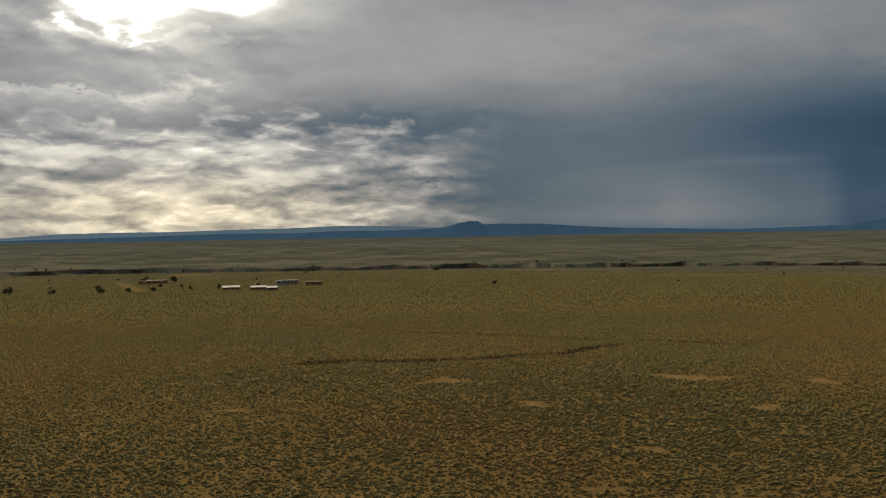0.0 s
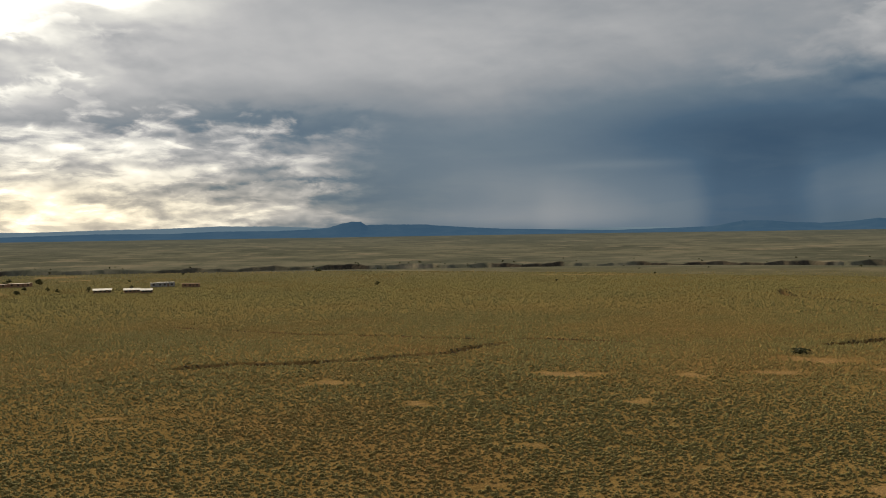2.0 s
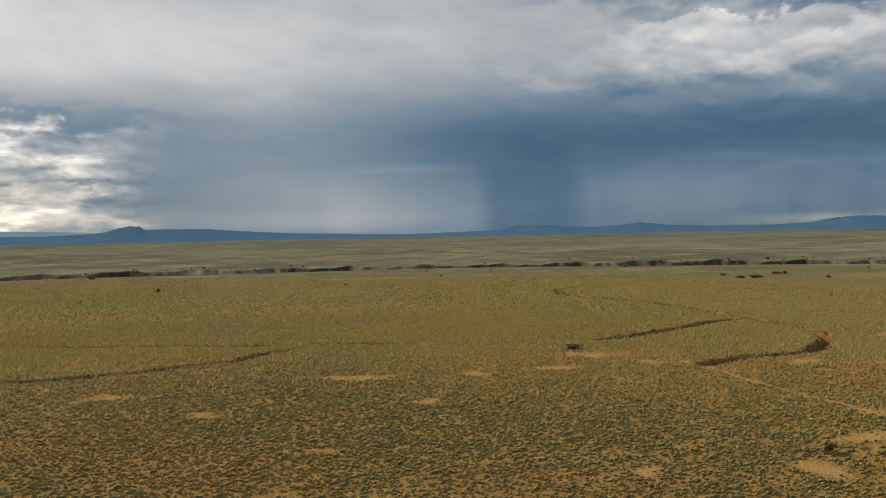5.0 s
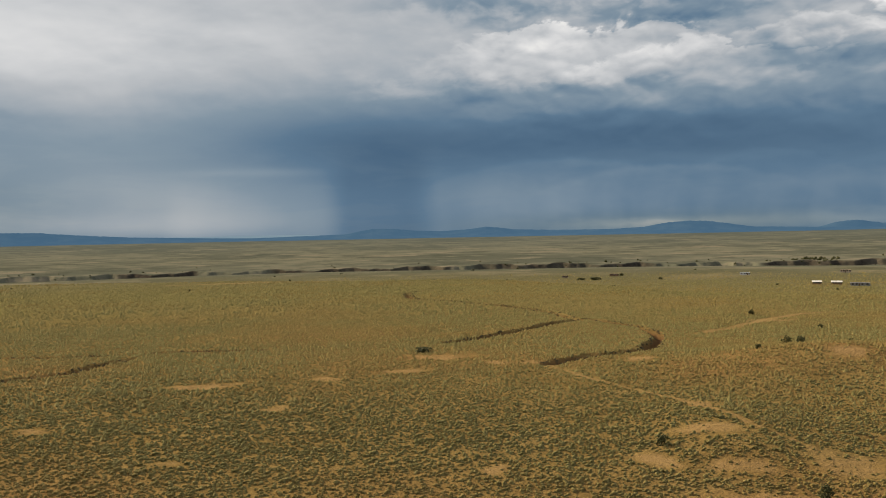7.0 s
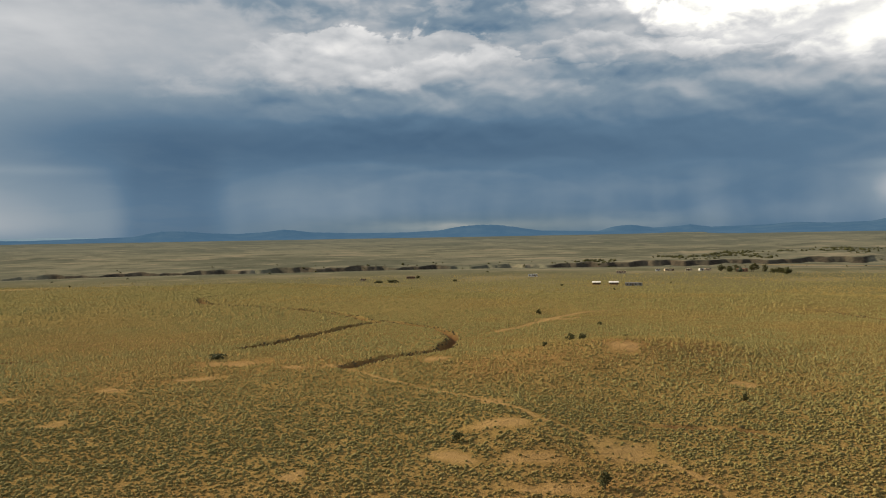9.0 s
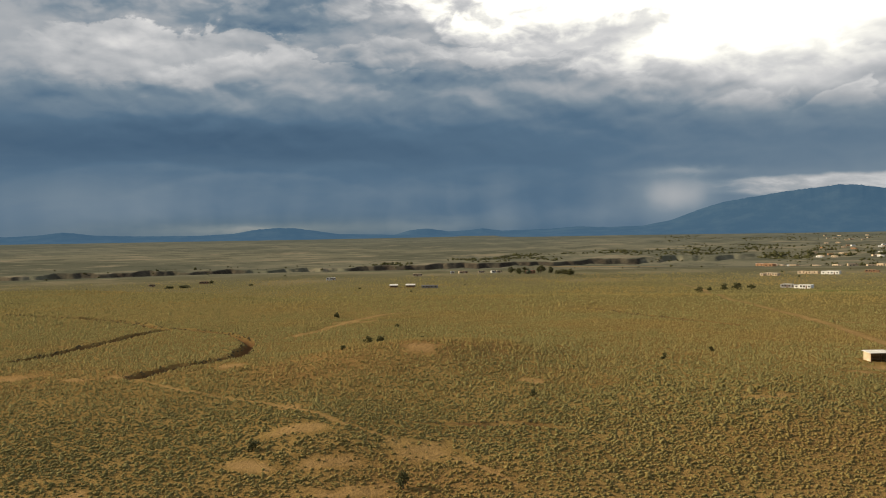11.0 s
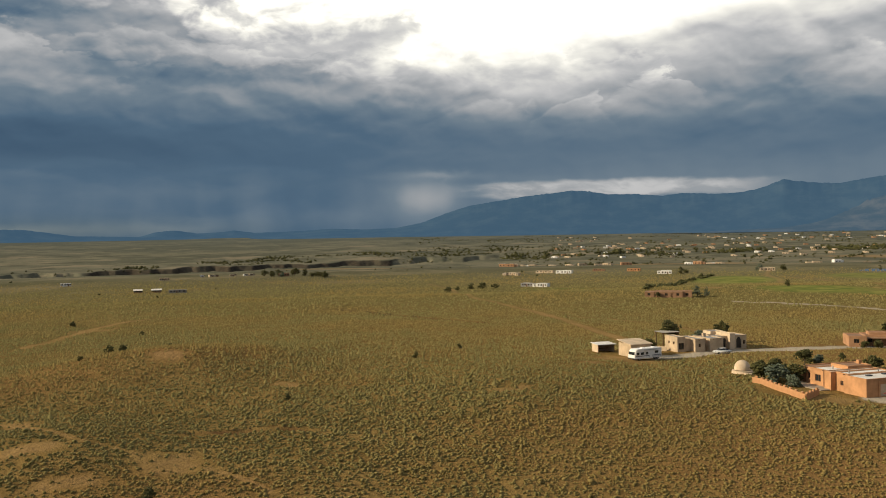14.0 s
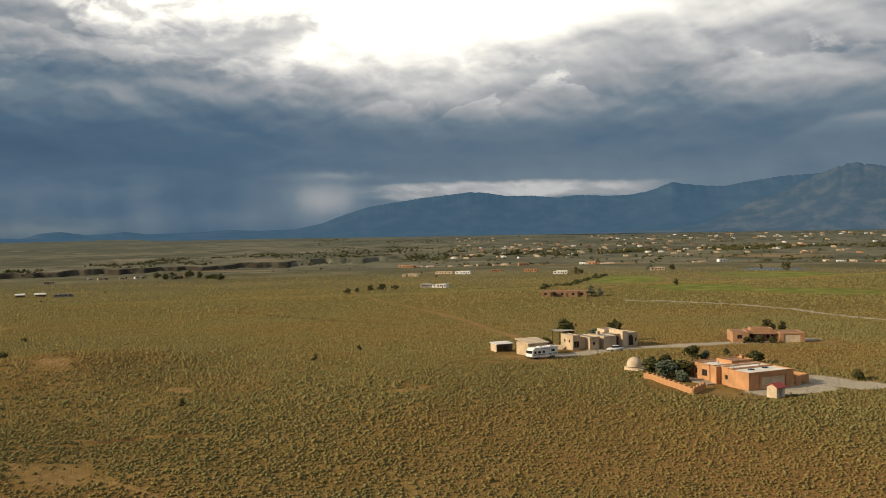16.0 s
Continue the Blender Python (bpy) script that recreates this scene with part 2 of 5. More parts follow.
M = {
    "adobe_tan": worn("adobe_tan", (0.50, 0.385, 0.265), 0.9, depth=0.02),
    "adobe_orange": worn("adobe_orange", (0.50, 0.265, 0.130), 0.9, depth=0.02),
    "adobe_rust": worn("adobe_rust", (0.30, 0.175, 0.105), 0.9, depth=0.02),
    "adobe_brown": worn("adobe_brown", (0.42, 0.235, 0.13), 0.9, depth=0.02),
    "adobe_cream": worn("adobe_cream", (0.60, 0.475, 0.34), 0.9, depth=0.02),
    "white_roof": worn("white_roof", (0.72, 0.69, 0.64), 0.7, vary=0.18),
    # also colours the panels that stand for shade in openings
    "white_paint": worn("white_paint", (0.75, 0.74, 0.72), 0.45, vary=0.12),
    "grey_roof": worn("grey_roof", (0.30, 0.29, 0.28), 0.7),
    "red_roof": worn("red_roof", (0.35, 0.06, 0.05), 0.55, vary=0.2),
    "wood": worn("wood", (0.16, 0.09, 0.05), 0.75, grain=9.0),
    "dark_trim_and_shade": worn("dark_trim_and_shade", (0.04, 0.035, 0.03), 0.6),
    "stripe": worn("stripe", (0.12, 0.13, 0.16), 0.5),
    "rubber": worn("rubber", (0.02, 0.02, 0.02), 0.9),
    "steel": worn("steel", (0.45, 0.45, 0.45), 0.35, 0.9, vary=0.1),
    "car_paint": worn("car_paint", (0.62, 0.63, 0.64), 0.3, vary=0.06),
    "stone": worn("stone", (0.34, 0.28, 0.22), 0.9),
    "bark": worn("bark", (0.10, 0.07, 0.05), 0.95, grain=14.0),
}


def pane_glass():
    mat, q, b = surface("dark_glass", 0.08)
    b.inputs["Base Color"].default_value = (0.02, 0.025, 0.03, 1)
    b.inputs["Specular IOR Level"].default_value = 0.6
    return mat


M["glass"] = pane_glass()


def foliage(name, dark, pale, rough=0.85):
    """Leaves whose tone changes from clump to clump."""
    mat, q, b = surface(name, rough)
    island = q.node("ShaderNodeNewGeometry").outputs["Random Per Island"]
    place = q.node("ShaderNodeTexCoord").outputs["Object"]
    f = q.m("ADD", q.m("MULTIPLY", island, 0.75), q.m("MULTIPLY", q.noise(place, 2.5, 3.0), 0.25))
    q.put(b.inputs["Base Color"], q.mix(f, dark, pale))
    return mat


M["wash_brush"] = foliage("wash_brush", (0.050, 0.038, 0.017), (0.120, 0.090, 0.038))
M["leaf_dark"] = foliage("leaf_dark", (0.036, 0.038, 0.012), (0.095, 0.092, 0.030))
M["leaf_grey"] = foliage("leaf_grey", (0.06, 0.08, 0.055), (0.13, 0.15, 0.10))


def sage_material():
    """Sagebrush and rabbitbrush: grey-green to olive, drier tones in wide drifts."""
    mat, q, b = surface("sagebrush", 0.9)
    b.inputs["Specular IOR Level"].default_value = 0.05
    island = q.node("ShaderNodeNewGeometry").outputs["Random Per Island"]
    place = q.node("ShaderNodeTexCoord").outputs["Object"]
    drift = q.noise(place, 0.012, 4.0, 0.6)
    green = q.mix(island, (0.205, 0.182, 0.066), (0.315, 0.270, 0.108))
    dry = q.mix(island, (0.262, 0.192, 0.064), (0.350, 0.258, 0.094))
    c = q.mix(q.span(drift, 0.44, 0.62), green, dry)
    c = q.mix(q.m("MULTIPLY", q.noise(place, 3.0, 4.0, 0.7), 0.35), c, (0.15, 0.115, 0.044))
    q.put(b.inputs["Base Color"], c)
    relief(q, b, q.noise(place, 7.0, 4.0, 0.7), 0.12, 0.8)
    thin = q.node("ShaderNodeBsdfTranslucent")  # light comes through the small leaves
    q.put(thin.inputs["Color"], c)
    blend = q.node("ShaderNodeMixShader")
    q.put(blend.inputs[0], 0.18)
    q.put(blend.inputs[1], b.outputs[0])
    q.put(blend.inputs[2], thin.outputs[0])
    out = next(n for n in mat.node_tree.nodes if n.bl_idname == "ShaderNodeOutputMaterial")
    q.put(out.inputs[0], blend.outputs[0])
    return mat


M["sage"] = sage_material()


def ground_material():
    """Dry plain: tan grass and red-brown soil near by, olive scrub far off; bare earth, gravel and green fields where laid down."""
    mat, q, b = surface("plain", 1.0)
    b.inputs["Specular IOR Level"].default_value = 0.0
    place = q.node("ShaderNodeTexCoord").outputs["Object"]
    laid = q.node("ShaderNodeSeparateColor")
    q.put(laid.inputs[0], q.node("ShaderNodeAttribute", attribute_name="laid").outputs["Color"])
    bare, field, gravel = laid.outputs
    far = q.node("ShaderNodeAttribute", attribute_name="scrub").outputs["Fac"]
    fine, mid, wide, vast = q.noise(place, 1.3, 6.0, 0.7), q.noise(place, 0.09, 5.0, 0.6), q.noise(place, 0.012, 4.0, 0.6), q.noise(place, 0.0021, 4.0, 0.55)
    soil = q.mix(q.span(mid, 0.38, 0.64), (0.200, 0.132, 0.046), (0.262, 0.176, 0.064))
    soil = q.mix(q.span(fine, 0.35, 0.75), soil, (0.142, 0.094, 0.035))
    soil = q.mix(q.m("MULTIPLY", q.span(wide, 0.46, 0.70), 0.55), soil, (0.225, 0.122, 0.050))
    # farther off scrub and soil run together
    speck = q.noise(place, 0.33, 5.0, 0.75)
    scrub = q.mix(q.span(speck, 0.40, 0.60), (0.110, 0.094, 0.036), (0.212, 0.176, 0.070))
    scrub = q.mix(q.m("MULTIPLY", q.span(mid, 0.35, 0.7), 0.4), scrub, (0.158, 0.134, 0.054))
    patch = q.m("ADD", q.m("MULTIPLY", vast, 0.6), q.m("MULTIPLY", wide, 0.4))
    # greyer plain farther off: part of the haze is put into its colour
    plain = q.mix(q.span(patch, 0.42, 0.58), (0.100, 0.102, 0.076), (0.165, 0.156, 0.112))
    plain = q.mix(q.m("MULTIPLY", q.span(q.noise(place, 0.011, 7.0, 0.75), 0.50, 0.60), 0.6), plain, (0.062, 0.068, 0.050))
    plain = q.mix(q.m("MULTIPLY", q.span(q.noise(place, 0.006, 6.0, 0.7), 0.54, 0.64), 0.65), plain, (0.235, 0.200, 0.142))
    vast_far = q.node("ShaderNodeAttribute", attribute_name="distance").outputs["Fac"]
    # bluish tint past 2300 m is haze painted into the colour
    plain = q.mix(q.m("MULTIPLY", q.node("ShaderNodeAttribute", attribute_name="haze_tint").outputs["Fac"], 0.6), plain, (0.094, 0.110, 0.104))
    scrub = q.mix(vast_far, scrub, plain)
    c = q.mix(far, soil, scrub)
    earth = q.mix(q.span(fine, 0.3, 0.75), (0.30, 0.185, 0.080), (0.40, 0.260, 0.122))
    ragged = q.m("ADD", bare, q.m("MULTIPLY", q.m("MULTIPLY_ADD", q.noise(place, 0.35, 5.0, 0.7), 1.6, -0.8), q.m("MULTIPLY", bare, q.m("SUBTRACT", 1.0, bare))))
    c = q.mix(q.m("MULTIPLY", q.span(ragged, 0.15, 0.95), 0.66), c, earth)
    c = q.mix(field, c, q.mix(q.span(mid, 0.35, 0.65), (0.120, 0.155, 0.038), (0.24, 0.24, 0.070)))
    c = q.mix(gravel, c, q.mix(fine, (0.34, 0.29, 0.22), (0.48, 0.42, 0.33)))
    # red-brown wash earth, with the banks' shade mixed into its colour
    shaded_earth = q.node("ShaderNodeAttribute", attribute_name="bank").outputs["Fac"]
    c = q.mix(shaded_earth, c, q.mix(fine, (0.070, 0.036, 0.018), (0.130, 0.068, 0.032)))
    rock = q.node("ShaderNodeAttribute", attribute_name="rock").outputs["Fac"]
    c = q.mix(rock, c, q.mix(q.span(mid, 0.35, 0.7), (0.026, 0.023, 0.020), (0.065, 0.052, 0.040)))
    q.put(b.inputs["Base Color"], c)
    relief(q, b, q.m("ADD", q.m("MULTIPLY", fine, 0.4), speck), 0.9, 0.8)
    return mat


M["plain"] = ground_material()


def range_material(name, low, high, haze_glow):
    """Wooded far ranges; haze of many kilometres is painted as blue tint and glow."""
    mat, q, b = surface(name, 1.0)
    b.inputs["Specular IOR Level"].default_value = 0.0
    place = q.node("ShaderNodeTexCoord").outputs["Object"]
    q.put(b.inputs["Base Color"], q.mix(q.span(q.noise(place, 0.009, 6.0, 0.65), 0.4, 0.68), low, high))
    # light scattered by the haze, put in as emission
    b.inputs["Emission Color"].default_value = (*haze_glow, 1)
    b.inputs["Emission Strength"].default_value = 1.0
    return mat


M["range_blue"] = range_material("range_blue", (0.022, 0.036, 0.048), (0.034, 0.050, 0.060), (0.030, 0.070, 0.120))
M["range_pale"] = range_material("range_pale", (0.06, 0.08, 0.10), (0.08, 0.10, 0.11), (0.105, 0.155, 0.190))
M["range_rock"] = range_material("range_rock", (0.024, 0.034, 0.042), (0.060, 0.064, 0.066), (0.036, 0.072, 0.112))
# ---- the lie of the land ----


def spread(a, angles, values):
    """Smoothly varying value round the compass, for bearings a in degrees (0 ahead, clockwise)."""
    return np.interp(a, angles, values)


def hump(x, y, cx, cy, rx, ry, turn=0.0):
    c, s = math.cos(radians(turn)), math.sin(radians(turn))
    u, v = (x - cx) * c + (y - cy) * s, -(x - cx) * s + (y - cy) * c
    return np.exp(-(u / rx) ** 2 - (v / ry) ** 2)


def near_line(x, y, line):
    """Distance from the points x, y to a polyline."""
    best = np.full(np.shape(x), 1e9)
    for (x0, y0), (x1, y1) in zip(line, line[1:]):
        dx, dy = x1 - x0, y1 - y0
        u = np.clip(((x - x0) * dx + (y - y0) * dy) / (dx * dx + dy * dy), 0, 1)
        best = np.minimum(best, np.hypot(x - x0 - u * dx, y - y0 - u * dy))
    return best


def waves(x, y):
    """Soft undulation of the plain, a sum of crossed waves."""
    return (np.sin(x / 61 + 1.1 * np.sin(y / 83)) * np.cos(y / 71 + 0.7)
            + 0.5 * np.sin(x / 27 + y / 41 + 2.0) * np.cos(y / 33 - x / 90)
            + 0.22 * np.sin(x / 11.3 + 1.4 * np.sin(y / 17)) * np.sin(y / 13.1 + 0.5))


def gorge_rim(a):
    """Distance of the gorge's far rim by bearing."""
    base = spread(a, [-180, -34, -27, -10, 0, 10, 18, 25, 31, 40, 54, 64, 72, 84, 180], [1950, 1950, 1900, 1740, 1710, 1710, 1710, 1710, 1720, 1740, 1740, 1850, 2000, 2200, 2300])
    return base + 34 * np.sin(a * 1.31) + 18 * np.sin(a * 3.7 + 1) + 8 * np.sin(a * 9.1)


def land(x, y):
    """Height of the ground, without the small washes."""
    x, y = np.asarray(x, float), np.asarray(y, float)
    r, a = np.hypot(x, y), np.degrees(np.arctan2(x, y))
    brow = spread(a, [-180, -40, -27, 0, 20, 27, 34, 42, 48, 80, 100, 120, 180], [900, 900, 880, 760, 640, 610, 600, 520, 440, 440, 520, 800, 900])
    drop = spread(a, [-180, -27, 27, 40, 80, 100, 120, 180], [9, 9, 9, 9, 8, 5, 6, 9])
    t = np.clip((r - brow) / 150, 0, 1)
    z = -drop * t * t * (3 - 2 * t)
    v = np.clip((r - 940) / 660, 0, 1)
    z = z - 21 * v * v * (3 - 2 * v) + np.clip((r - 1600) / 3300, 0, 1.2) ** 1.15 * 63
    z = z + waves(x, y) * np.clip((r - 60) / 250, 0, 1) * np.clip((900 - r) / 500, 0, 1) * 0.55
    z = z + np.clip((r - 900) / 900, 0, 1) * np.clip((4600 - r) / 1500, 0, 1) * 2.6 * np.sin(r / 130 + 2.2 * np.sin(a / 11)) * np.sin(a / 7.3 + r / 900)
    # the river gorge, sunk into the far plain
    rim = gorge_rim(a)
    d = r - rim
    deep = spread(a, [-180, -60, -40, 58, 74, 84, 180], [0, 0, 1, 1, 0.7, 0, 0]) * (0.75 + 0.25 * np.sin(a * 1.9))
    z = z - 30 * deep * np.clip((d + 230) / 50, 0, 1) * np.clip(-d / 60, 0, 1)
    # two low rises with bare tops, and the spur that the track climbs
    z = z + 4.6 * hump(x, y, 186, 122, 34, 22, -30) + 2.0 * hump(x, y, 110, 92, 20, 15, 40) + 2.2 * hump(x, y, 176, 30, 40, 26, 10)
    return z

# ---- plan: washes, tracks, bare ground, fields (metres; y ahead of the first view) ----
WASHES = [  # line, depth, half width
    ([(236, 423), (217, 385), (219, 362), (224, 344), (227, 320), (227, 295), (221, 275), (210, 250)], 1.3, 1.6),
    ([(210, 250), (212, 239), (208, 221), (205, 208), (198, 196), (191, 187), (180, 179)], 1.3, 1.4),
    ([(180, 179), (167, 169), (159, 169), (151, 171), (142, 170), (133, 167)], 1.5, 1.9),
    ([(207, 244), (196, 242), (180, 235), (166, 229), (156, 226), (145, 222), (137, 221)], 1.4, 1.5),
    ([(-36, 218), (-29, 220), (-22, 222), (-11, 219), (-2, 221), (8, 222), (19, 226), (32, 229), (41, 241), (51, 248)], 1.4, 1.5),
    ([(-55, 322), (-35, 307), (-9, 286), (12, 275), (36, 262), (63, 256), (88, 243)], 0.6, 0.8),
    ([(349, 143), (342, 130), (329, 114), (316, 98), (309, 83), (300, 68)], 0.9, 1.3),
    ([(236, 423), (258, 439), (275, 422)], 0.6, 0.9),
    ([(121, 78), (126, 72), (131, 66), (130, 60)], 0.5, 0.7),
]
TRACKS = [  # line, half width
    ([(131, 167), (126, 145), (124, 129), (123, 116), (116, 100), (110, 89)], 0.6),
    ([(110, 89), (109, 83), (108, 77), (107, 70), (105, 63), (103, 58), (100, 53), (97, 49)], 0.55),
    ([(212, 188), (230, 191), (255, 198), (280, 201), (299, 198)], 1.8),
    ([(257, 17), (269, 21), (291, 31), (316, 42), (335, 53), (352, 63), (389, 83), (428, 105), (592, 158), (660, 196)], 2.2),
    ([(328, 43), (325, 28), (313, 13), (302, 2), (279, -8)], 1.4),
    ([(829, -74), (754, -65), (692, -69), (566, -60)], 3.0), ([(721, -78), (677, -95), (601, -103), (513, -106)], 2.5),
    ([(410, 52), (405, 45), (398, 33)], 1.2), ([(688, 304), (672, 266), (683, 240)], 2.4),
    ([(-240, 640), (-236, 629), (-211, 578), (-184, 527)], 3.2),
    ([(-300, 535), (-241, 531), (-214, 522), (-197, 512), (-184, 527)], 1.8),
    ([(196, -84), (204, -67), (212, -54), (228, -39), (242, -27)], 1.0),
]
DRIVES = [([(404, -22), (395, -46), (379, -67), (368, -76), (357, -84), (340, -92), (328, -99), (301, -120)], 1.7), ([(221, 8), (226, 1), (238, -11), (246, -27), (253, -44), (262, -66)], 2.6), ([(196, -42), (190, -50), (184, -56)], 5.0), ([(176, -36), (181, -46)], 4.2)]
BARE = [  # centre, half length, half width, turn
    (54, 190, 9.5, 3.2, -16), (80, 182, 4.0, 3.0, -24), (118, 196, 10, 5.0, -31), (99, 180, 6, 3.6, -29), (123, 176, 4, 4, -35), (129, 170, 4.5, 3, -37), (152, 156, 4, 5, -44),
    (102, 92, 5, 4, -48), (87, 86, 5, 3, -45), (93, 77, 5, 4.5, -50), (17, 163, 4.5, 2.4, -6), (57, 155, 3.2, 2, -20), (120, 108, 3.2, 3.6, -48), (103, 90, 5, 3.6, -49), (96, 77, 3.2, 3, -51),
    (106, 70, 5, 5, -57), (85, 68, 8, 2.4, -51), (252, 195, 10, 5, -40), (180, 118, 5, 5, -57), (0, 189, 5.5, 2.6, 0), (50, 110, 1.6, 1.8, -24), (-40, 160, 5.5, 2, 14),
    (170, 83, 3.5, 3, -64), (164, 32, 5, 3, -79), (206, 22, 4, 3.5, -84), (216, 14, 10, 6, 60), (173, -27, 8, 4, 60), (254, -68, 5, 7, -104), (30, 126, 4, 2, 0), (66, 96, 3, 2, 30), (19, 107, 3, 1.6, 0),
    (491, -17, 4.5, 9, -97), (522, -30, 4.5, 9, -97), (714, -27, 4.5, 9, -97), (497, -98, 4.5, 9, -97), (484, -114, 4.5, 9, -97),
    (489, -12, 9, 5, 0), (506, -27, 8, 4, 80), (701, 344, 24, 10, -64), (191, 615, 70, 8, -17), (306, 760, 70, 12, -20), (-224, 763, 23, 24, 16), (-190, 690, 23, 12, 15),
    (1450, 560, 190, 40, -68), (1500, -55, 100, 90, -92), (1500, 80, 110, 60, -87), (1350, 140, 90, 40, -84), (1250, 400, 120, 30, -72), (1800, -370, 150, 70, -102)]
FIELDS = [(690, -34, 36, 60, -92), (456, -115, 42, 22, -104), (487, -66, 32, 30, -97), (721, -157, 60, 50, -102), (601, 87, 30, 8, -82)]


def value_noise(x, y, size, seed=0):
    """Smooth noise from 0 to 1 with features of that size in metres."""
    u, v = x / size, y / size
    i, j = np.floor(u).astype(np.int64), np.floor(v).astype(np.int64)
    fu, fv = u - i, v - j
    fu, fv = fu * fu * (3 - 2 * fu), fv * fv * (3 - 2 * fv)

    def at(a, b):
        n = (a * 374761393 + b * 668265263 + seed * 982451653) & 0x7FFFFFFF
        n = ((n ^ (n >> 13)) * 1274126177) & 0x7FFFFFFF
        return ((n ^ (n >> 16)) & 0xFFFF) / 65535.0
    return (at(i, j) * (1 - fu) + at(i + 1, j) * fu) * (1 - fv) + (at(i, j + 1) * (1 - fu) + at(i + 1, j + 1) * fu) * fv


def bare_ground(x, y):
    stir = 4.0 * (value_noise(x, y, 7, 3) - 0.5) + 2.4 * (value_noise(x, y, 2.6, 4) - 0.5)
    m = np.zeros(np.shape(x))
    for cx, cy, rx, ry, turn in BARE:
        u = hump(x + stir, y + stir * 0.8, cx, cy, rx, ry, turn)
        m = np.maximum(m, 0.85 * np.clip(u * 1.8 - 0.3, 0, 1) * (0.55 + 0.45 * value_noise(x, y, 4, 14)))
    for line, half in TRACKS:
        d = near_line(x, y, line) + 0.5 * (value_noise(x, y, 5, 18) - 0.5)
        m = np.maximum(m, np.clip(1.5 - d / half, 0, 1) * (0.5 + 0.3 * value_noise(x, y, 12, 5)))
    for line, depth, half in WASHES:
        d = near_line(x + stir * 0.4, y, line)
        m = np.maximum(m, np.clip(1.8 - d / (half * 1.6), 0, 1) * 0.5 * np.clip(2.2 * value_noise(x, y, 14, 15) - 1.3, 0, 1))
    return m


def banks(x, y):
    """Dark brush and red-brown earth along the washes, darkened for their banks' shade."""
    m = np.zeros(np.shape(x))
    for line, depth, half in WASHES:
        d = near_line(x, y, line) + 0.9 * (value_noise(x, y, 5, 16) - 0.5)
        m = np.maximum(m, np.clip(1.6 - d / half, 0, 1) * (0.7 + 0.3 * value_noise(x, y, 17, 17)))
    return m


def gravel_ground(x, y):
    m = np.zeros(np.shape(x))
    for line, half in DRIVES:
        d = near_line(x, y, line) + 1.2 * (value_noise(x, y, 3, 8) - 0.5)
        m = np.maximum(m, np.clip((half + 0.6 - d) / 0.9, 0, 1))
    return m


def field_ground(x, y):
    m = np.zeros(np.shape(x))
    for f in FIELDS:
        m = np.maximum(m, np.clip(hump(x, y, *f) * 3 - 0.9, 0, 1))
    return m * (0.55 + 0.45 * value_noise(x, y, 60, 9))


def ground_height(x, y):
    z = land(x, y)
    stir = 1.5 * (value_noise(x, y, 6, 6) - 0.5)
    for line, depth, half in WASHES:
        d = near_line(x + stir, y + stir, line)
        z = z - depth * np.clip(1.5 - d / half, 0, 1) ** 0.7
    r = np.hypot(x, y)
    near = np.clip((700 - r) / 300, 0, 1)
    return z + near * (0.35 * (value_noise(x, y, 9, 1) - 0.5) + 0.18 * (value_noise(x, y, 3.1, 2) - 0.5))


def mesh_of(name, verts, faces, mat=None, smooth=True):
    """A mesh object from arrays; faces all of one size."""
    verts, faces = np.asarray(verts, np.float32), np.asarray(faces, np.int32)
    me = bpy.data.meshes.new(name)
    k = faces.shape[1]
    me.vertices.add(len(verts))
    me.vertices.foreach_set("co", verts.ravel())
    me.loops.add(faces.size)
    me.loops.foreach_set("vertex_index", faces.ravel())
    me.polygons.add(len(faces))
    me.polygons.foreach_set("loop_start", np.arange(0, faces.size, k, dtype=np.int32))
    me.polygons.foreach_set("use_smooth", np.full(len(faces), smooth))
    me.update(calc_edges=True)
    if mat:
        me.materials.append(mat)
    return new(name, me)


def sheet_faces(rows, cols, closed=False):
    i, j = np.meshgrid(np.arange(rows - 1), np.arange(cols if closed else cols - 1), indexing="ij")
    a, b = i * cols + j, i * cols + (j + 1) % cols
    return np.stack([a, b, b + cols, a + cols], -1).reshape(-1, 4)


# where the gorge's dark wall shows: bearings from and to, and how much of it
GORGE_RUNS = [(-26, -19, 0.45), (-11, -0.3, 0.4), (-0.3, 2.7, 1.0), (11, 15.5, 1.0), (20.3, 32, 0.7), (33.8, 45.5, 0.6), (52, 60, 0.7), (58, 71, 1.0)]


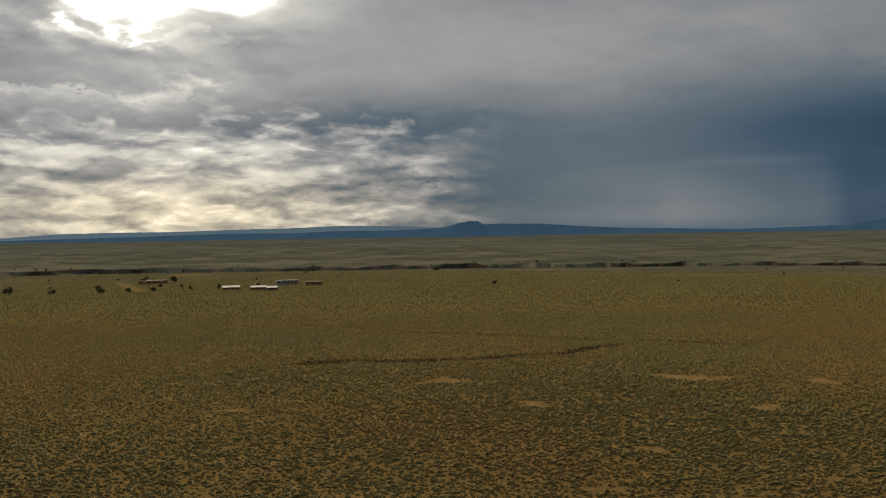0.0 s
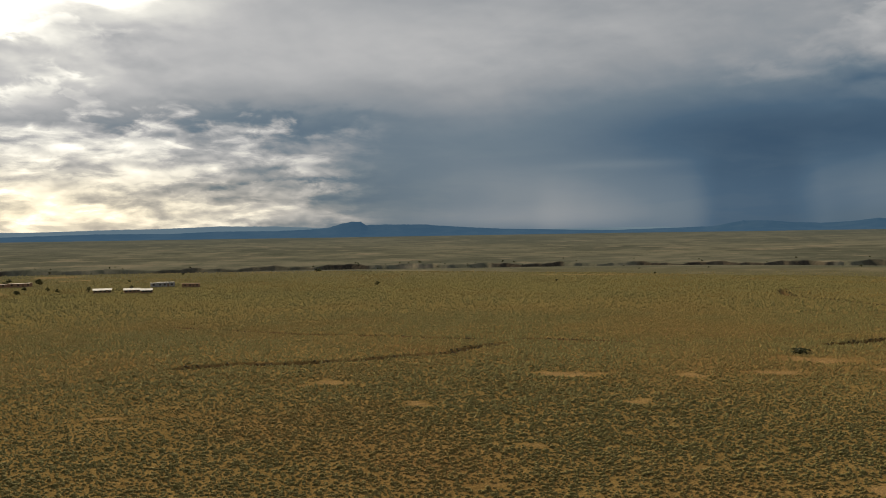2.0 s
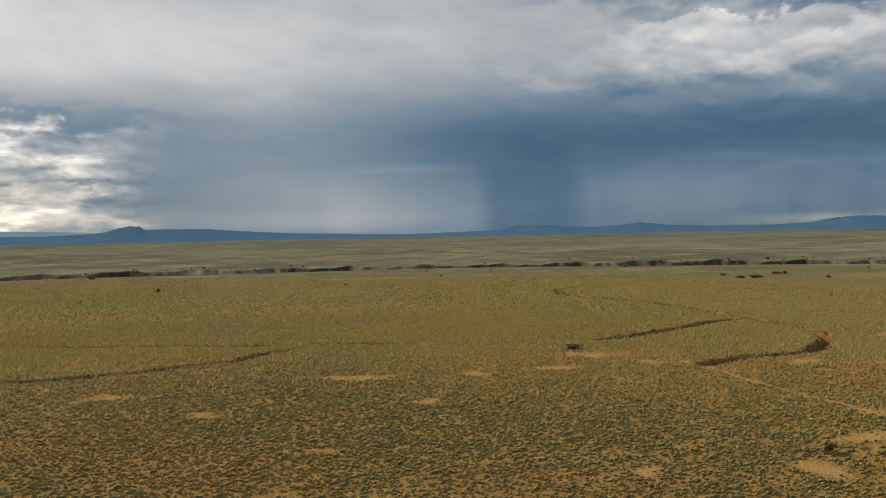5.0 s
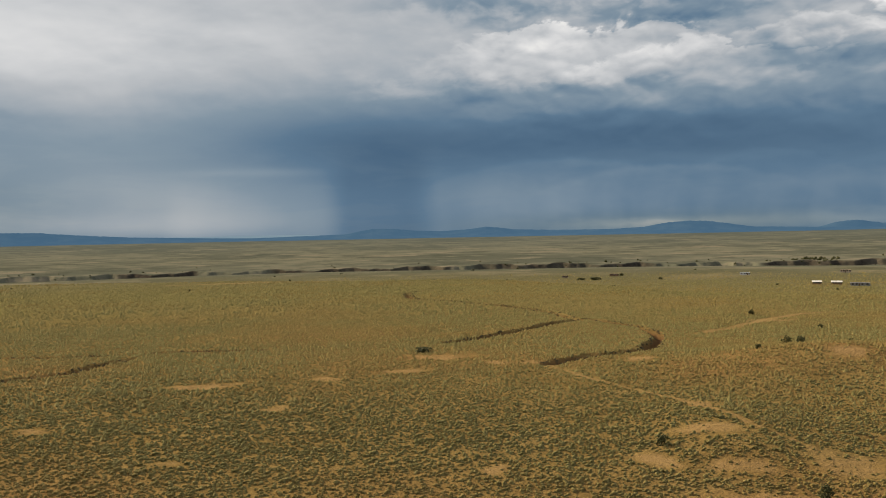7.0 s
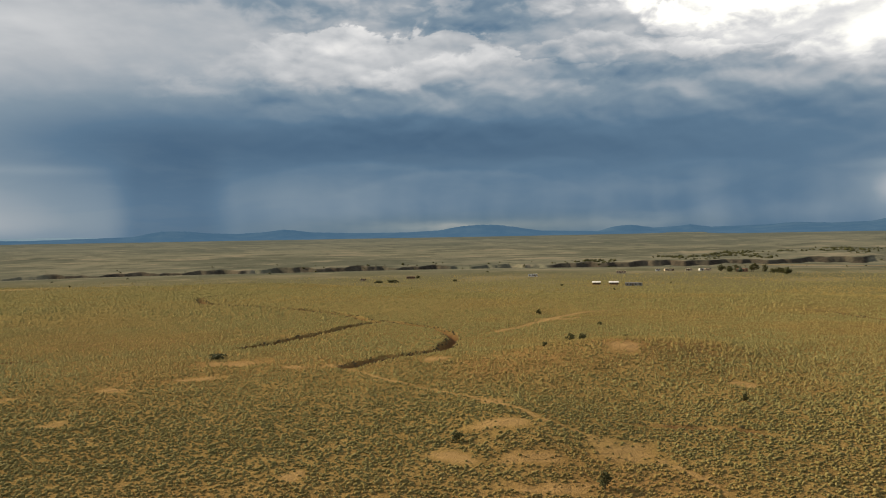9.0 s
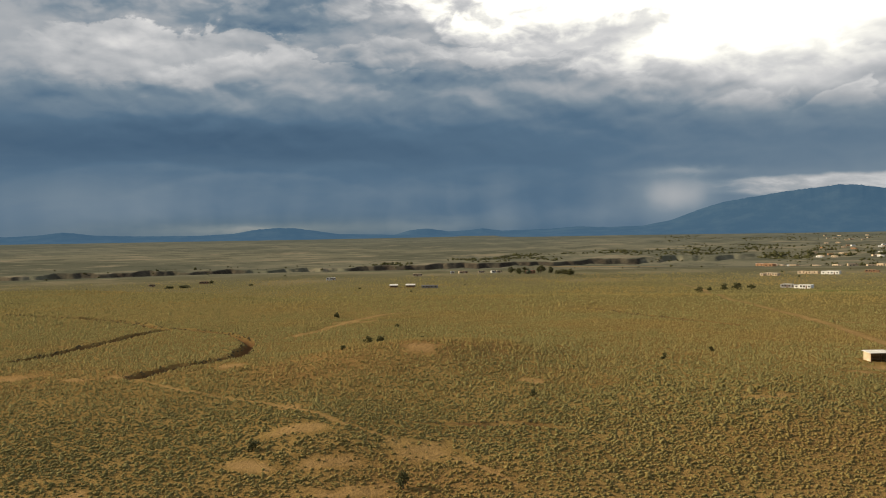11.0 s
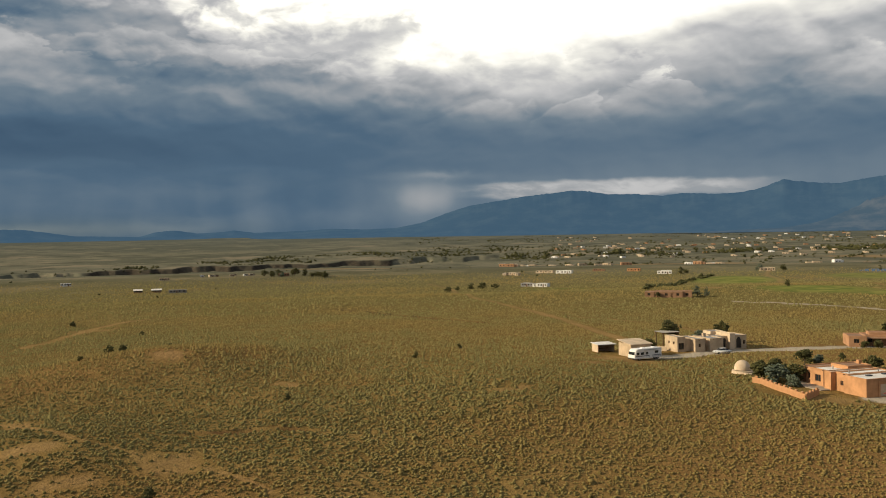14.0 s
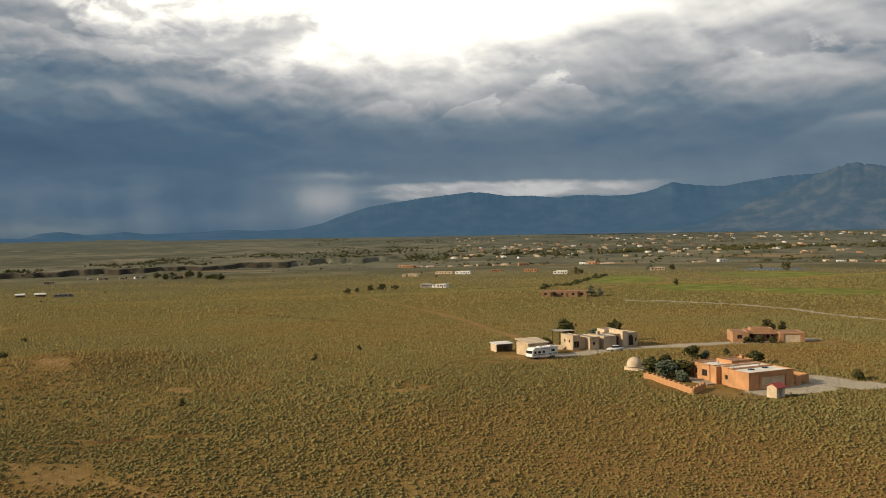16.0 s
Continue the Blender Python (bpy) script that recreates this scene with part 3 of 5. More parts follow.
def build_ground():
    rings = np.concatenate([np.arange(2, 90, 8), np.arange(90, 150, 2.5), np.arange(150, 345, 1.3), np.arange(345, 560, 4.0), np.arange(560, 1060, 8.0), np.arange(1060, 1640, 12.0), np.arange(1640, 1770, 5.0), np.arange(1770, 2150, 20), np.arange(2150, 4960, 60)])
    turns = np.radians(np.concatenate([np.arange(-34, 114, 0.2), np.arange(114, 326, 2.0)]))
    r, a = np.meshgrid(rings, turns, indexing="ij")
    # the rings bend to run along the gorge
    r = r + (gorge_rim((np.degrees(a) + 180) % 360 - 180) - 1740) * np.clip((r - 1060) / 450, 0, 1) * np.clip((2800 - r) / 900, 0, 1)
    x, y = r * np.sin(a), r * np.cos(a)
    x, y = np.append(x.ravel(), 0.0), np.append(y.ravel(), 0.0)
    ob = mesh_of("ground", np.stack([x, y, ground_height(x, y)], -1), sheet_faces(len(rings), len(turns), True)[:, ::-1], M["plain"])
    me = ob.data
    bm = bmesh.new()
    bm.from_mesh(me)
    bm.verts.ensure_lookup_table()
    n = len(turns)
    for k in range(n):
        bm.faces.new((bm.verts[len(x) - 1], bm.verts[(k + 1) % n], bm.verts[k]))
    bm.to_mesh(me)
    bm.free()
    laid = np.stack([bare_ground(x, y), field_ground(x, y), gravel_ground(x, y), np.ones(len(x))], -1).astype(np.float32)
    me.attributes.new("laid", "FLOAT_COLOR", "POINT").data.foreach_set("color", laid.ravel())
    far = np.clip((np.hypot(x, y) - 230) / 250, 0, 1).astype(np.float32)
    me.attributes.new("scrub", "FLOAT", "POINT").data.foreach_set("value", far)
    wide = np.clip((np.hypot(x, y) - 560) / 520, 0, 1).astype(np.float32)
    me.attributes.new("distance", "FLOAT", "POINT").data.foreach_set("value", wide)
    a = np.degrees(np.arctan2(x, y))
    d = np.hypot(x, y) - gorge_rim(a)
    thick = np.zeros(len(a))
    for a0, a1, t in GORGE_RUNS:
        thick = np.maximum(thick, t * np.clip((a - a0) / 0.7 + 0.5, 0, 1) * np.clip((a1 - a) / 0.7 + 0.5, 0, 1))
    thick *= 0.55 + 0.6 * value_noise(a * 10, d * 0, 23, 23)
    cliff = np.clip((d + 100 * thick) / 12, 0, 1) * np.clip((4 - d) / 6, 0, 1) * np.clip(thick * 2.2, 0, 1) * (0.7 + 0.3 * value_noise(a * 10, d / 12, 7, 22))
    me.attributes.new("rock", "FLOAT", "POINT").data.foreach_set("value", cliff.astype(np.float32))
    # how strongly the painted haze has set in
    me.attributes.new("haze_tint", "FLOAT", "POINT").data.foreach_set("value", np.clip((np.hypot(x, y) - 2300) / 2000, 0, 1).astype(np.float32))
    me.attributes.new("bank", "FLOAT", "POINT").data.foreach_set("value", banks(x, y).astype(np.float32))
    return tagged(ob, "dry sagebrush plain with red-brown bare patches and washes", "ground", kind="structure")


ground = build_ground()


def mountain(name, label, profile, foot, ridge, mat, rough=0.05, seed=1):
    """A far range: profile gives bearing and height in degrees as seen over the plain."""
    a0, a1 = profile[0][0], profile[-1][0]
    turns = np.linspace(a0, a1, int((a1 - a0) / 0.12))
    top = np.interp(turns, [p[0] for p in profile], [p[1] for p in profile])
    steps = np.linspace(0, 1.35, 28)
    u, a = np.meshgrid(steps, turns, indexing="ij")
    t = np.broadcast_to(top, u.shape)
    crest = EYE + ridge * np.tan(np.radians(t))
    base = EYE + foot * math.tan(radians(-0.15)) - 4
    slant = a * 60 + 55 * value_noise(a * 30, u * 40, 31, seed + 9)
    rib = sum(np.abs(value_noise(slant * k, u * 26 * k + 3, 37, seed + k) - 0.5) / k for k in (1, 2, 4)) * 2
    fine = (value_noise(a * 100, u * 0, 13, seed) - 0.5) * rough
    up = np.where(u <= 1, u ** 1.25, 1 - (u - 1) * 0.9)
    h = (crest - base)
    z = base + h * np.clip(up - rib * 0.004 * np.sin(np.clip(u, 0, 1) * math.pi) + fine * np.clip(u * 3 - 2, 0, 1), 0, None)
    r = foot + (ridge - foot) * u
    ar = np.radians(a)
    ob = mesh_of(name, np.stack([r * np.sin(ar), r * np.cos(ar), z], -1).reshape(-1, 3), sheet_faces(len(steps), len(turns)), mat)
    return tagged(ob, label, "mountain", kind="structure")


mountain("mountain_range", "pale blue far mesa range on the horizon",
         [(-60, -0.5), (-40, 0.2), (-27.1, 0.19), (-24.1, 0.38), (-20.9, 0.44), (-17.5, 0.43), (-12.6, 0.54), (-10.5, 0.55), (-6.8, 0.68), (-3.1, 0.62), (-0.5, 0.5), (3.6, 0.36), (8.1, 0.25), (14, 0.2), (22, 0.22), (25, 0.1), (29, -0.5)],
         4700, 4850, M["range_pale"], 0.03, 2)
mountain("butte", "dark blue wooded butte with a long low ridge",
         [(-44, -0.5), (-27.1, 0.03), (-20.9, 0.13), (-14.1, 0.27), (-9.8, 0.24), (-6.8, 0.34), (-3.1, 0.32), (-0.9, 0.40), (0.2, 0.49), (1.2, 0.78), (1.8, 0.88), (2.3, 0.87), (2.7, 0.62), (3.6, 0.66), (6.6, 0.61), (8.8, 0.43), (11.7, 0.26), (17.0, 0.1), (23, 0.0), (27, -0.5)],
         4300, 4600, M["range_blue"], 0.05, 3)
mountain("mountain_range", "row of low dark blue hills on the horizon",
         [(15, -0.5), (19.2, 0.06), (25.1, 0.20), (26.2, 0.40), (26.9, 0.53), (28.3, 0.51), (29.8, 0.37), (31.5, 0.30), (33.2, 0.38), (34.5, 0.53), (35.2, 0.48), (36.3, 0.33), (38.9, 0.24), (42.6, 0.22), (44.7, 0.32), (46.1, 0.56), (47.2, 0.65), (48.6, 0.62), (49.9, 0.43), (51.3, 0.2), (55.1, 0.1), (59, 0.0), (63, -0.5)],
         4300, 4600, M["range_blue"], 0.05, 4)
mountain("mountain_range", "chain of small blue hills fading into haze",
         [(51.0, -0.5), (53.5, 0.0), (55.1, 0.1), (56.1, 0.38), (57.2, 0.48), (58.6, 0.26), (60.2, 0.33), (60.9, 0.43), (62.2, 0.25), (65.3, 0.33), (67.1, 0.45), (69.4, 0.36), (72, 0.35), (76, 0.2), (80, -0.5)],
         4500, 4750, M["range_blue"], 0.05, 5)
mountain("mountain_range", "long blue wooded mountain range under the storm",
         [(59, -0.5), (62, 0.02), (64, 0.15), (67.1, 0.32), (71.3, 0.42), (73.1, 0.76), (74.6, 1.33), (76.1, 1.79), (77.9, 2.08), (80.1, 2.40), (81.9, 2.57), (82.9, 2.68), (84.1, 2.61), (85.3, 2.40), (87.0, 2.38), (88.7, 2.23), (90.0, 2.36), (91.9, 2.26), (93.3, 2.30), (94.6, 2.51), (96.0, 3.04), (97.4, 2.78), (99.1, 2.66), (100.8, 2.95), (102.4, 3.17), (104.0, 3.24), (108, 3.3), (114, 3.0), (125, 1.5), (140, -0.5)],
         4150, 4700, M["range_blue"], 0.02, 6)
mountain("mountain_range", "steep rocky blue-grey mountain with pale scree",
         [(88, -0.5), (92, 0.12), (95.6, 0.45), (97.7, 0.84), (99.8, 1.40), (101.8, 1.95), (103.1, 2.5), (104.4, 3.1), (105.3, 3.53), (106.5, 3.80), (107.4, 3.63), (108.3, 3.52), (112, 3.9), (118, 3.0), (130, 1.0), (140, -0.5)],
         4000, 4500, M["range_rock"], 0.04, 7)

# ---- things: helpers ----
CLEARED = [(225, 12, 8.5), (231, 20, 6), (237, -2, 9), (243, -9, 8), (202, -12, 3.2), (184, -28, 11), (190, -36, 10), (262, -50, 11), (264, -59, 8), (182, -20, 7), (170, -36, 2.5), (232, 5, 8)]


def thing(name, label, category, x, y, turn=0.0, group="", lift=0.0):
    """An empty on the ground that carries a thing's parts."""
    ob = new(name)
    ob.empty_display_size = 0.3
    ob.matrix_world = pose(x, y, float(ground_height(np.array([x]), np.array([y]))[0]) + lift, 0, 0, turn)
    return tagged(ob, label, category, group)


def part(name, bm, mat, parent, label="", at=None, smooth=False):
    me = bpy.data.meshes.new(name)
    bmesh.ops.recalc_face_normals(bm, faces=bm.faces)
    bm.to_mesh(me)
    bm.free()
    if smooth:
        me.polygons.foreach_set("use_smooth", [True] * len(me.polygons))
    me.materials.append(M[mat])
    ob = new(name, me)
    ob.parent = parent
    if at is not None:
        ob.matrix_local = at
    return tagged(ob, label)


def slab(x0, x1, y0, y1, z0, z1, bevel=0.0, bm=None):
    """A box between limits, with softened edges."""
    own = bmesh.new()
    m = pose((x0 + x1) / 2, (y0 + y1) / 2, (z0 + z1) / 2) @ Matrix.Diagonal((x1 - x0, y1 - y0, z1 - z0, 1))
    bmesh.ops.create_cube(own, size=1.0, matrix=m)
    if bevel:
        bmesh.ops.bevel(own, geom=own.edges[:], offset=bevel, segments=2, affect="EDGES", profile=0.6)
    if bm is None:
        return own
    me = bpy.data.meshes.new("tmp")
    own.to_mesh(me)
    own.free()
    bm.from_mesh(me)
    bpy.data.meshes.remove(me)
    return bm


def rod(p, q, r, sides=8, r2=None, bm=None):
    bm = bm or bmesh.new()
    p, q = Vector(p), Vector(q)
    m = Matrix.Translation((p + q) / 2) @ (q - p).to_track_quat("Z", "Y").to_matrix().to_4x4()
    bmesh.ops.create_cone(bm, cap_ends=True, segments=sides, radius1=r, radius2=r if r2 is None else r2, depth=(q - p).length, matrix=m)
    return bm


def pierced(p, q, z1, holes, deep, bm):
    """An upright wall face from p to q (plan points), height z1, with rectangular holes (a, b, low, high) and reveals going inwards to the left of p-q."""
    p, q = Vector((*p, 0)), Vector((*q, 0))
    u = (q - p).normalized()
    n = Vector((-u.y, u.x, 0))
    length = (q - p).length
    us = sorted({0.0, length, *[v for h in holes for v in h[:2]]})
    zs = sorted({-0.6, z1, *[v for h in holes for v in h[2:]]})

    def quad(*pts):
        bm.faces.new([bm.verts.new(v) for v in pts])
    at = lambda a, z, d=0.0: p + u * a + n * d + Vector((0, 0, z))
    for a, b in zip(us, us[1:]):
        for c, d in zip(zs, zs[1:]):
            if not any(h[0] - 1e-6 <= a and b <= h[1] + 1e-6 and h[2] - 1e-6 <= c and d <= h[3] + 1e-6 for h in holes):
                quad(at(a, c), at(b, c), at(b, d), at(a, d))
    for a, b, c, d in holes:
        quad(at(a, c), at(a, d), at(a, d, deep), at(a, c, deep))
        quad(at(b, c), at(b, d), at(b, d, deep), at(b, c, deep))
        quad(at(a, d), at(b, d), at(b, d, deep), at(a, d, deep))
        quad(at(a, c), at(b, c), at(b, c, deep), at(a, c, deep))


def block(house, x0, x1, y0, y1, h, wall, roof, openings=(), cap=0.2, thick=0.32):
    """One flat-roofed adobe volume: walls with openings, a rounded parapet, a sunk roof, windows and doors.
    openings: (side, along from, along to, low, high, kind); sides: f near, r right, b far, l left."""
    corner = {"f": ((x0, y0), (x1, y0)), "r": ((x1, y0), (x1, y1)), "b": ((x1, y1), (x0, y1)), "l": ((x0, y1), (x0, y0))}
    bm = bmesh.new()
    for side, (p, q) in corner.items():
        pierced(p, q, h, [o[1:5] for o in openings if o[0] == side], 0.28, bm)
    part("wall", bm, wall, house)
    bm = bmesh.new()
    for a, b, c, d in ((x0 - 0.03, x1 + 0.03, y0 - 0.03, y0 + thick), (x0 - 0.03, x1 + 0.03, y1 - thick, y1 + 0.03), (x0 - 0.03, x0 + thick, y0 + thick, y1 - thick), (x1 - thick, x1 + 0.03, y0 + thick, y1 - thick)):
        slab(a, b, c, d, h - 0.05, h + cap, 0.09, bm)
    part("parapet", bm, wall, house)
    part("roof", slab(x0 + 0.05, x1 - 0.05, y0 + 0.05, y1 - 0.05, h - 0.2, h + 0.02), roof, house)
    for side, a, b, low, high, kind in openings:
        p, q = corner[side]
        p, u = Vector((*p, 0)), (Vector((*q, 0)) - Vector((*p, 0))).normalized()
        n = Vector((-u.y, u.x, 0))
        m = Matrix((u, n, (0, 0, 1))).transposed().to_4x4()
        m.translation = p + u * a + n * 0.18 + Vector((0, 0, low))
        w, t = b - a, high - low
        if kind == "window":
            bm = bmesh.new()
            for lim in ((0, w, 0, 0.09), (0, w, t - 0.09, t), (0, 0.09, 0.09, t - 0.09), (w - 0.09, w, 0.09, t - 0.09), (w / 2 - 0.03, w / 2 + 0.03, 0.09, t - 0.09)):
                slab(lim[0], lim[1], -0.03, 0.06, lim[2], lim[3], 0, bm)
            win = part("window", bm, "wood", house, at=m)
            part("pane", slab(0.05, w - 0.05, 0.02, 0.04, 0.05, t - 0.05), "glass", win)
        elif kind == "door":
            leaf = part("door", slab(0.02, w - 0.02, 0, 0.07, 0, t - 0.02, 0.01), "wood", house, at=m)
            part("handle", rod((w - 0.15, -0.05, 1.0), (w - 0.15, -0.05, 1.2), 0.02), "steel", leaf)
        elif kind == "garage":
            bm = bmesh.new()
            for k in range(4):
                slab(0.02, w - 0.02, 0, 0.06, k * t / 4 + 0.015, (k + 1) * t / 4 - 0.015, 0.012, bm)
            part("garage_door", bm, "adobe_cream", house, "pale sectional door", at=m)
        else:
            # a dark panel stands for the shade inside the opening
            part("portal_shade", slab(0, w, 0.05, 0.1, 0, t), "dark_trim_and_shade", house, "dark panel for the shade in an opening", at=m)


def canale(house, x, y, z, dx, dy):
    """A wooden roof spout."""
    part("canale", rod((x, y, z), (x + dx, y + dy, z - 0.06), 0.09, 6), "wood", house)


def leaf_clumps(centres, sizes, rnd, flat=0.75):
    """Many small irregular leaf clumps as one mesh: jittered eight-sided pieces."""
    n = len(centres)
    base = np.array([(1, 0, 0), (0, 1, 0), (-1, 0, 0), (0, -1, 0), (0, 0, 1), (0, 0, -1)], float)
    f = np.array([(0, 1, 4), (1, 2, 4), (2, 3, 4), (3, 0, 4), (1, 0, 5), (2, 1, 5), (3, 2, 5), (0, 3, 5)])
    th = rnd.uniform(0, 6.283, n)
    p = base[None] * rnd.uniform(0.55, 1.25, (n, 6, 1)) + rnd.uniform(-0.2, 0.2, (n, 6, 3))
    c, s = np.cos(th)[:, None], np.sin(th)[:, None]
    q = np.stack([c * p[:, :, 0] - s * p[:, :, 1], s * p[:, :, 0] + c * p[:, :, 1], p[:, :, 2] * flat], -1)
    v = centres[:, None, :] + q * sizes[:, None, None]
    return v.reshape(-1, 3), (f[None] + (np.arange(n) * 6)[:, None, None]).reshape(-1, 3)


def tree(name, label, x, y, h, wide, mat, seed, clumps=420, low=0.15, group="", category="tree"):
    """A tapered trunk with limbs and a crown of leaf clumps gathered in uneven lobes."""
    rnd = np.random.default_rng(seed)
    t = thing(name, label, category, x, y, rnd.uniform(0, 360), group, -0.05)
    lobes = []
    bm = rod((0, 0, -0.1), (0.05 * h, 0, h * 0.5), 0.045 * h, 7, 0.022 * h)
    for k in range(7):
        th, z = rnd.uniform(0, 6.283), rnd.uniform(low + 0.12, 0.80) * h
        far = wide * 0.5 * rnd.uniform(0.35, 0.72) * (1 - 0.5 * abs(z / h - 0.45))
        tip = (far * math.cos(th), far * math.sin(th), z)
        rod((0.02 * h, 0, z * 0.45), tip, 0.016 * h, 5, 0.006 * h, bm)
        lobes.append((tip, wide * rnd.uniform(0.16, 0.27)))
    lobes += [((0, 0, h * 0.82), wide * 0.22), ((0.05 * h, 0, h * 0.55), wide * 0.30)]
    part("trunk", bm, "bark", t)
    pts, sz = [], []
    for k in range(clumps):
        (cx, cy, cz), rad = lobes[rnd.integers(0, len(lobes))]
        d = rnd.normal(0, 1, 3)
        d *= rad * rnd.uniform(0.45, 1.08) / np.linalg.norm(d)
        z = min(max(cz + d[2] * 0.85, low * h), h * 1.03)
        pts.append((cx + d[0], cy + d[1], z))
        sz.append(rnd.uniform(0.045, 0.085) * wide)
    v, f = leaf_clumps(np.array(pts), np.array(sz), rnd)
    crown = mesh_of("crown", v, f, M[mat], smooth=False)
    crown.parent = t
    return t


# ---- the tan house and its yard ----
FACE = -57.0  # the way in which both near houses are turned


def tan_house():
    hs = thing("house", "tan stepped adobe house with small dark windows and arches", "house", 232.8, 1.8, FACE)
    w, r = "adobe_tan", "grey_roof"
    block(hs, 0, 2.3, 0, 6.0, 3.75, w, r, [("l", 1.6, 2.3, 1.9, 2.6, "window"), ("l", 3.9, 4.6, 1.9, 2.6, "window"), ("f", 0.35, 2.0, 0.6, 2.3, "window")])
    block(hs, 2.31, 4.3, 0.6, 6.0, 3.1, w, r)
    block(hs, 4.31, 7.2, -1.6, 6.0, 3.2, w, r, [("f", 1.0, 1.7, 1.2, 2.1, "window")])
    block(hs, 7.21, 8.6, 0.2, 6.0, 3.0, w, r, [("f", 0.3, 1.2, 0.0, 2.1, "door")])
    block(hs, 8.61, 12.6, -1.9, 6.0, 3.15, w, r)
    block(hs, 12.61, 16.0, 1.2, 6.5, 3.1, w, r, [("f", 0.4, 1.5, 0.0, 2.2, "portal"), ("f", 2.0, 3.0, 0.0, 2.2, "portal")])
    block(hs, 14.5, 18.5, 6.51, 10.0, 3.9, "adobe_cream", r)
    block(hs, 16.01, 17.6, 0.0, 6.5, 3.9, "adobe_cream", r)
    block(hs, 17.61, 21.6, 0.6, 6.5, 3.3, w, r, [("f", 0.8, 2.4, 0.0, 2.4, "portal"), ("f", 2.9, 3.6, 1.0, 2.0, "window")])
    for x, y in ((5.2, -1.6), (9.4, -1.9), (11.6, -1.9)):
        canale(hs, x, y, 3.1, 0, -0.45)
    for x0, z in ((12.9, 2.2), (14.5, 2.2), (18.3, 2.4)):  # round heads of the arches: dark discs in place of their shade
        bm = bmesh.new()
        bmesh.ops.create_cone(bm, cap_ends=True, segments=20, radius1=0.55, radius2=0.55, depth=0.08, matrix=pose(x0 + 0.55 + (0.25 if x0 > 18 else 0), (1.19 if x0 < 18 else 0.59), z, 90))
        part("arch", bm, "dark_trim_and_shade", hs, "dark disc for the shade in an arch head")
    part("chimney", slab(10.2, 11.0, 3.5, 4.3, 3.0, 4.1, 0.08), w, hs)


def pergola():
    p = thing("pergola", "weathered wooden pergola with a flat slatted roof", "pergola", 240.5, 5.6, FACE)
    for x in (0, 4.6):
        for y in (0, 3.6):
            part("post", slab(x, x + 0.2, y, y + 0.2, -0.3, 4.0), "wood", p)
    part("beam", slab(-0.3, 5.1, 0, 0.18, 4.0, 4.25), "wood", p)
    part("beam", slab(-0.3, 5.1, 3.6, 3.78, 4.0, 4.25), "wood", p)
    for k in range(12):
        part("slat", slab(-0.2 + k * 0.45, -0.02 + k * 0.45, -0.4, 4.2, 4.26, 4.38), "grey_roof", p)


def garage():
    hs = thing("garage", "tan stuccoed garage with a low sloping roof", "garage", 221.2, 11.8, FACE)
    bm = bmesh.new()
    pierced((-1.4, 6.2), (-1.4, 0), 3.1, [], 0.25, bm)
    pierced((-1.4, 0), (4.4, 0), 3.1, [(0.8, 3.2, 0.0, 2.5)], 0.25, bm)
    pierced((4.4, 0), (4.4, 6.2), 3.1, [], 0.25, bm)
    pierced((4.4, 6.2), (-1.4, 6.2), 3.1, [], 0.25, bm)
    part("wall", bm, "adobe_tan", hs)
    bm = slab(-1.75, 4.75, -0.35, 6.55, 3.1, 3.28, 0.03)
    for v in bm.verts:
        v.co.z += 0.09 * (v.co.y + 0.35)
    part("roof", bm, "adobe_cream", hs, "tan sheet roof")
    bm = bmesh.new()
    for k in range(4):
        slab(-0.58, 1.78, 0.18, 0.24, k * 0.625 + 0.015, (k + 1) * 0.625 - 0.015, 0.01, bm)
    part("garage_door", bm, "adobe_cream", hs)
    for sx in (-1.4, 4.1):  # gable ends under the slope
        part("gable", slab(sx, sx + 0.3, 0.2, 6.1, 3.05, 3.2), "adobe_tan", hs)


def open_shed():
    s = thing("shed", "low white-roofed shed with an open shaded front", "shed", 229.6, 20.4, FACE)
    part("back_wall", slab(-1.8, 3.0, 3.2, 3.4, -0.3, 2.0), "adobe_tan", s)
    part("side_wall", slab(-1.8, -1.6, 0, 3.2, -0.3, 2.0), "adobe_cream", s)
    part("side_wall", slab(2.8, 3.0, 0, 3.2, -0.3, 2.0), "adobe_cream", s)
    bm = slab(-2.1, 3.3, -0.5, 3.7, 2.0, 2.14, 0.02)
    for v in bm.verts:
        v.co.z += 0.05 * (v.co.y + 0.5)
    part("roof", bm, "white_roof", s)
    for x in (-1.7, 0.5, 2.8):
        part("post", slab(x, x + 0.14, -0.1, 0.05, -0.3, 2.0), "wood", s)
    part("bench", slab(-1.2, 2.5, 2.2, 2.8, 0.7, 0.8), "wood", s)


def wheel(parent, x, y, r=0.38, w=0.26):
    bm = bmesh.new()
    bmesh.ops.create_cone(bm, cap_ends=True, segments=20, radius1=r, radius2=r, depth=w, matrix=pose(x, y, r, 90))
    bmesh.ops.bevel(bm, geom=[e for e in bm.edges if e.calc_length() < r], offset=0.04, segments=2, affect="EDGES")
    t = part("wheel", bm, "rubber", parent)
    bm = bmesh.new()
    bmesh.ops.create_cone(bm, cap_ends=True, segments=16, radius1=r * 0.55, radius2=r * 0.5, depth=w + 0.03, matrix=pose(x, y, r, 90))
    part("rim", bm, "steel", t)


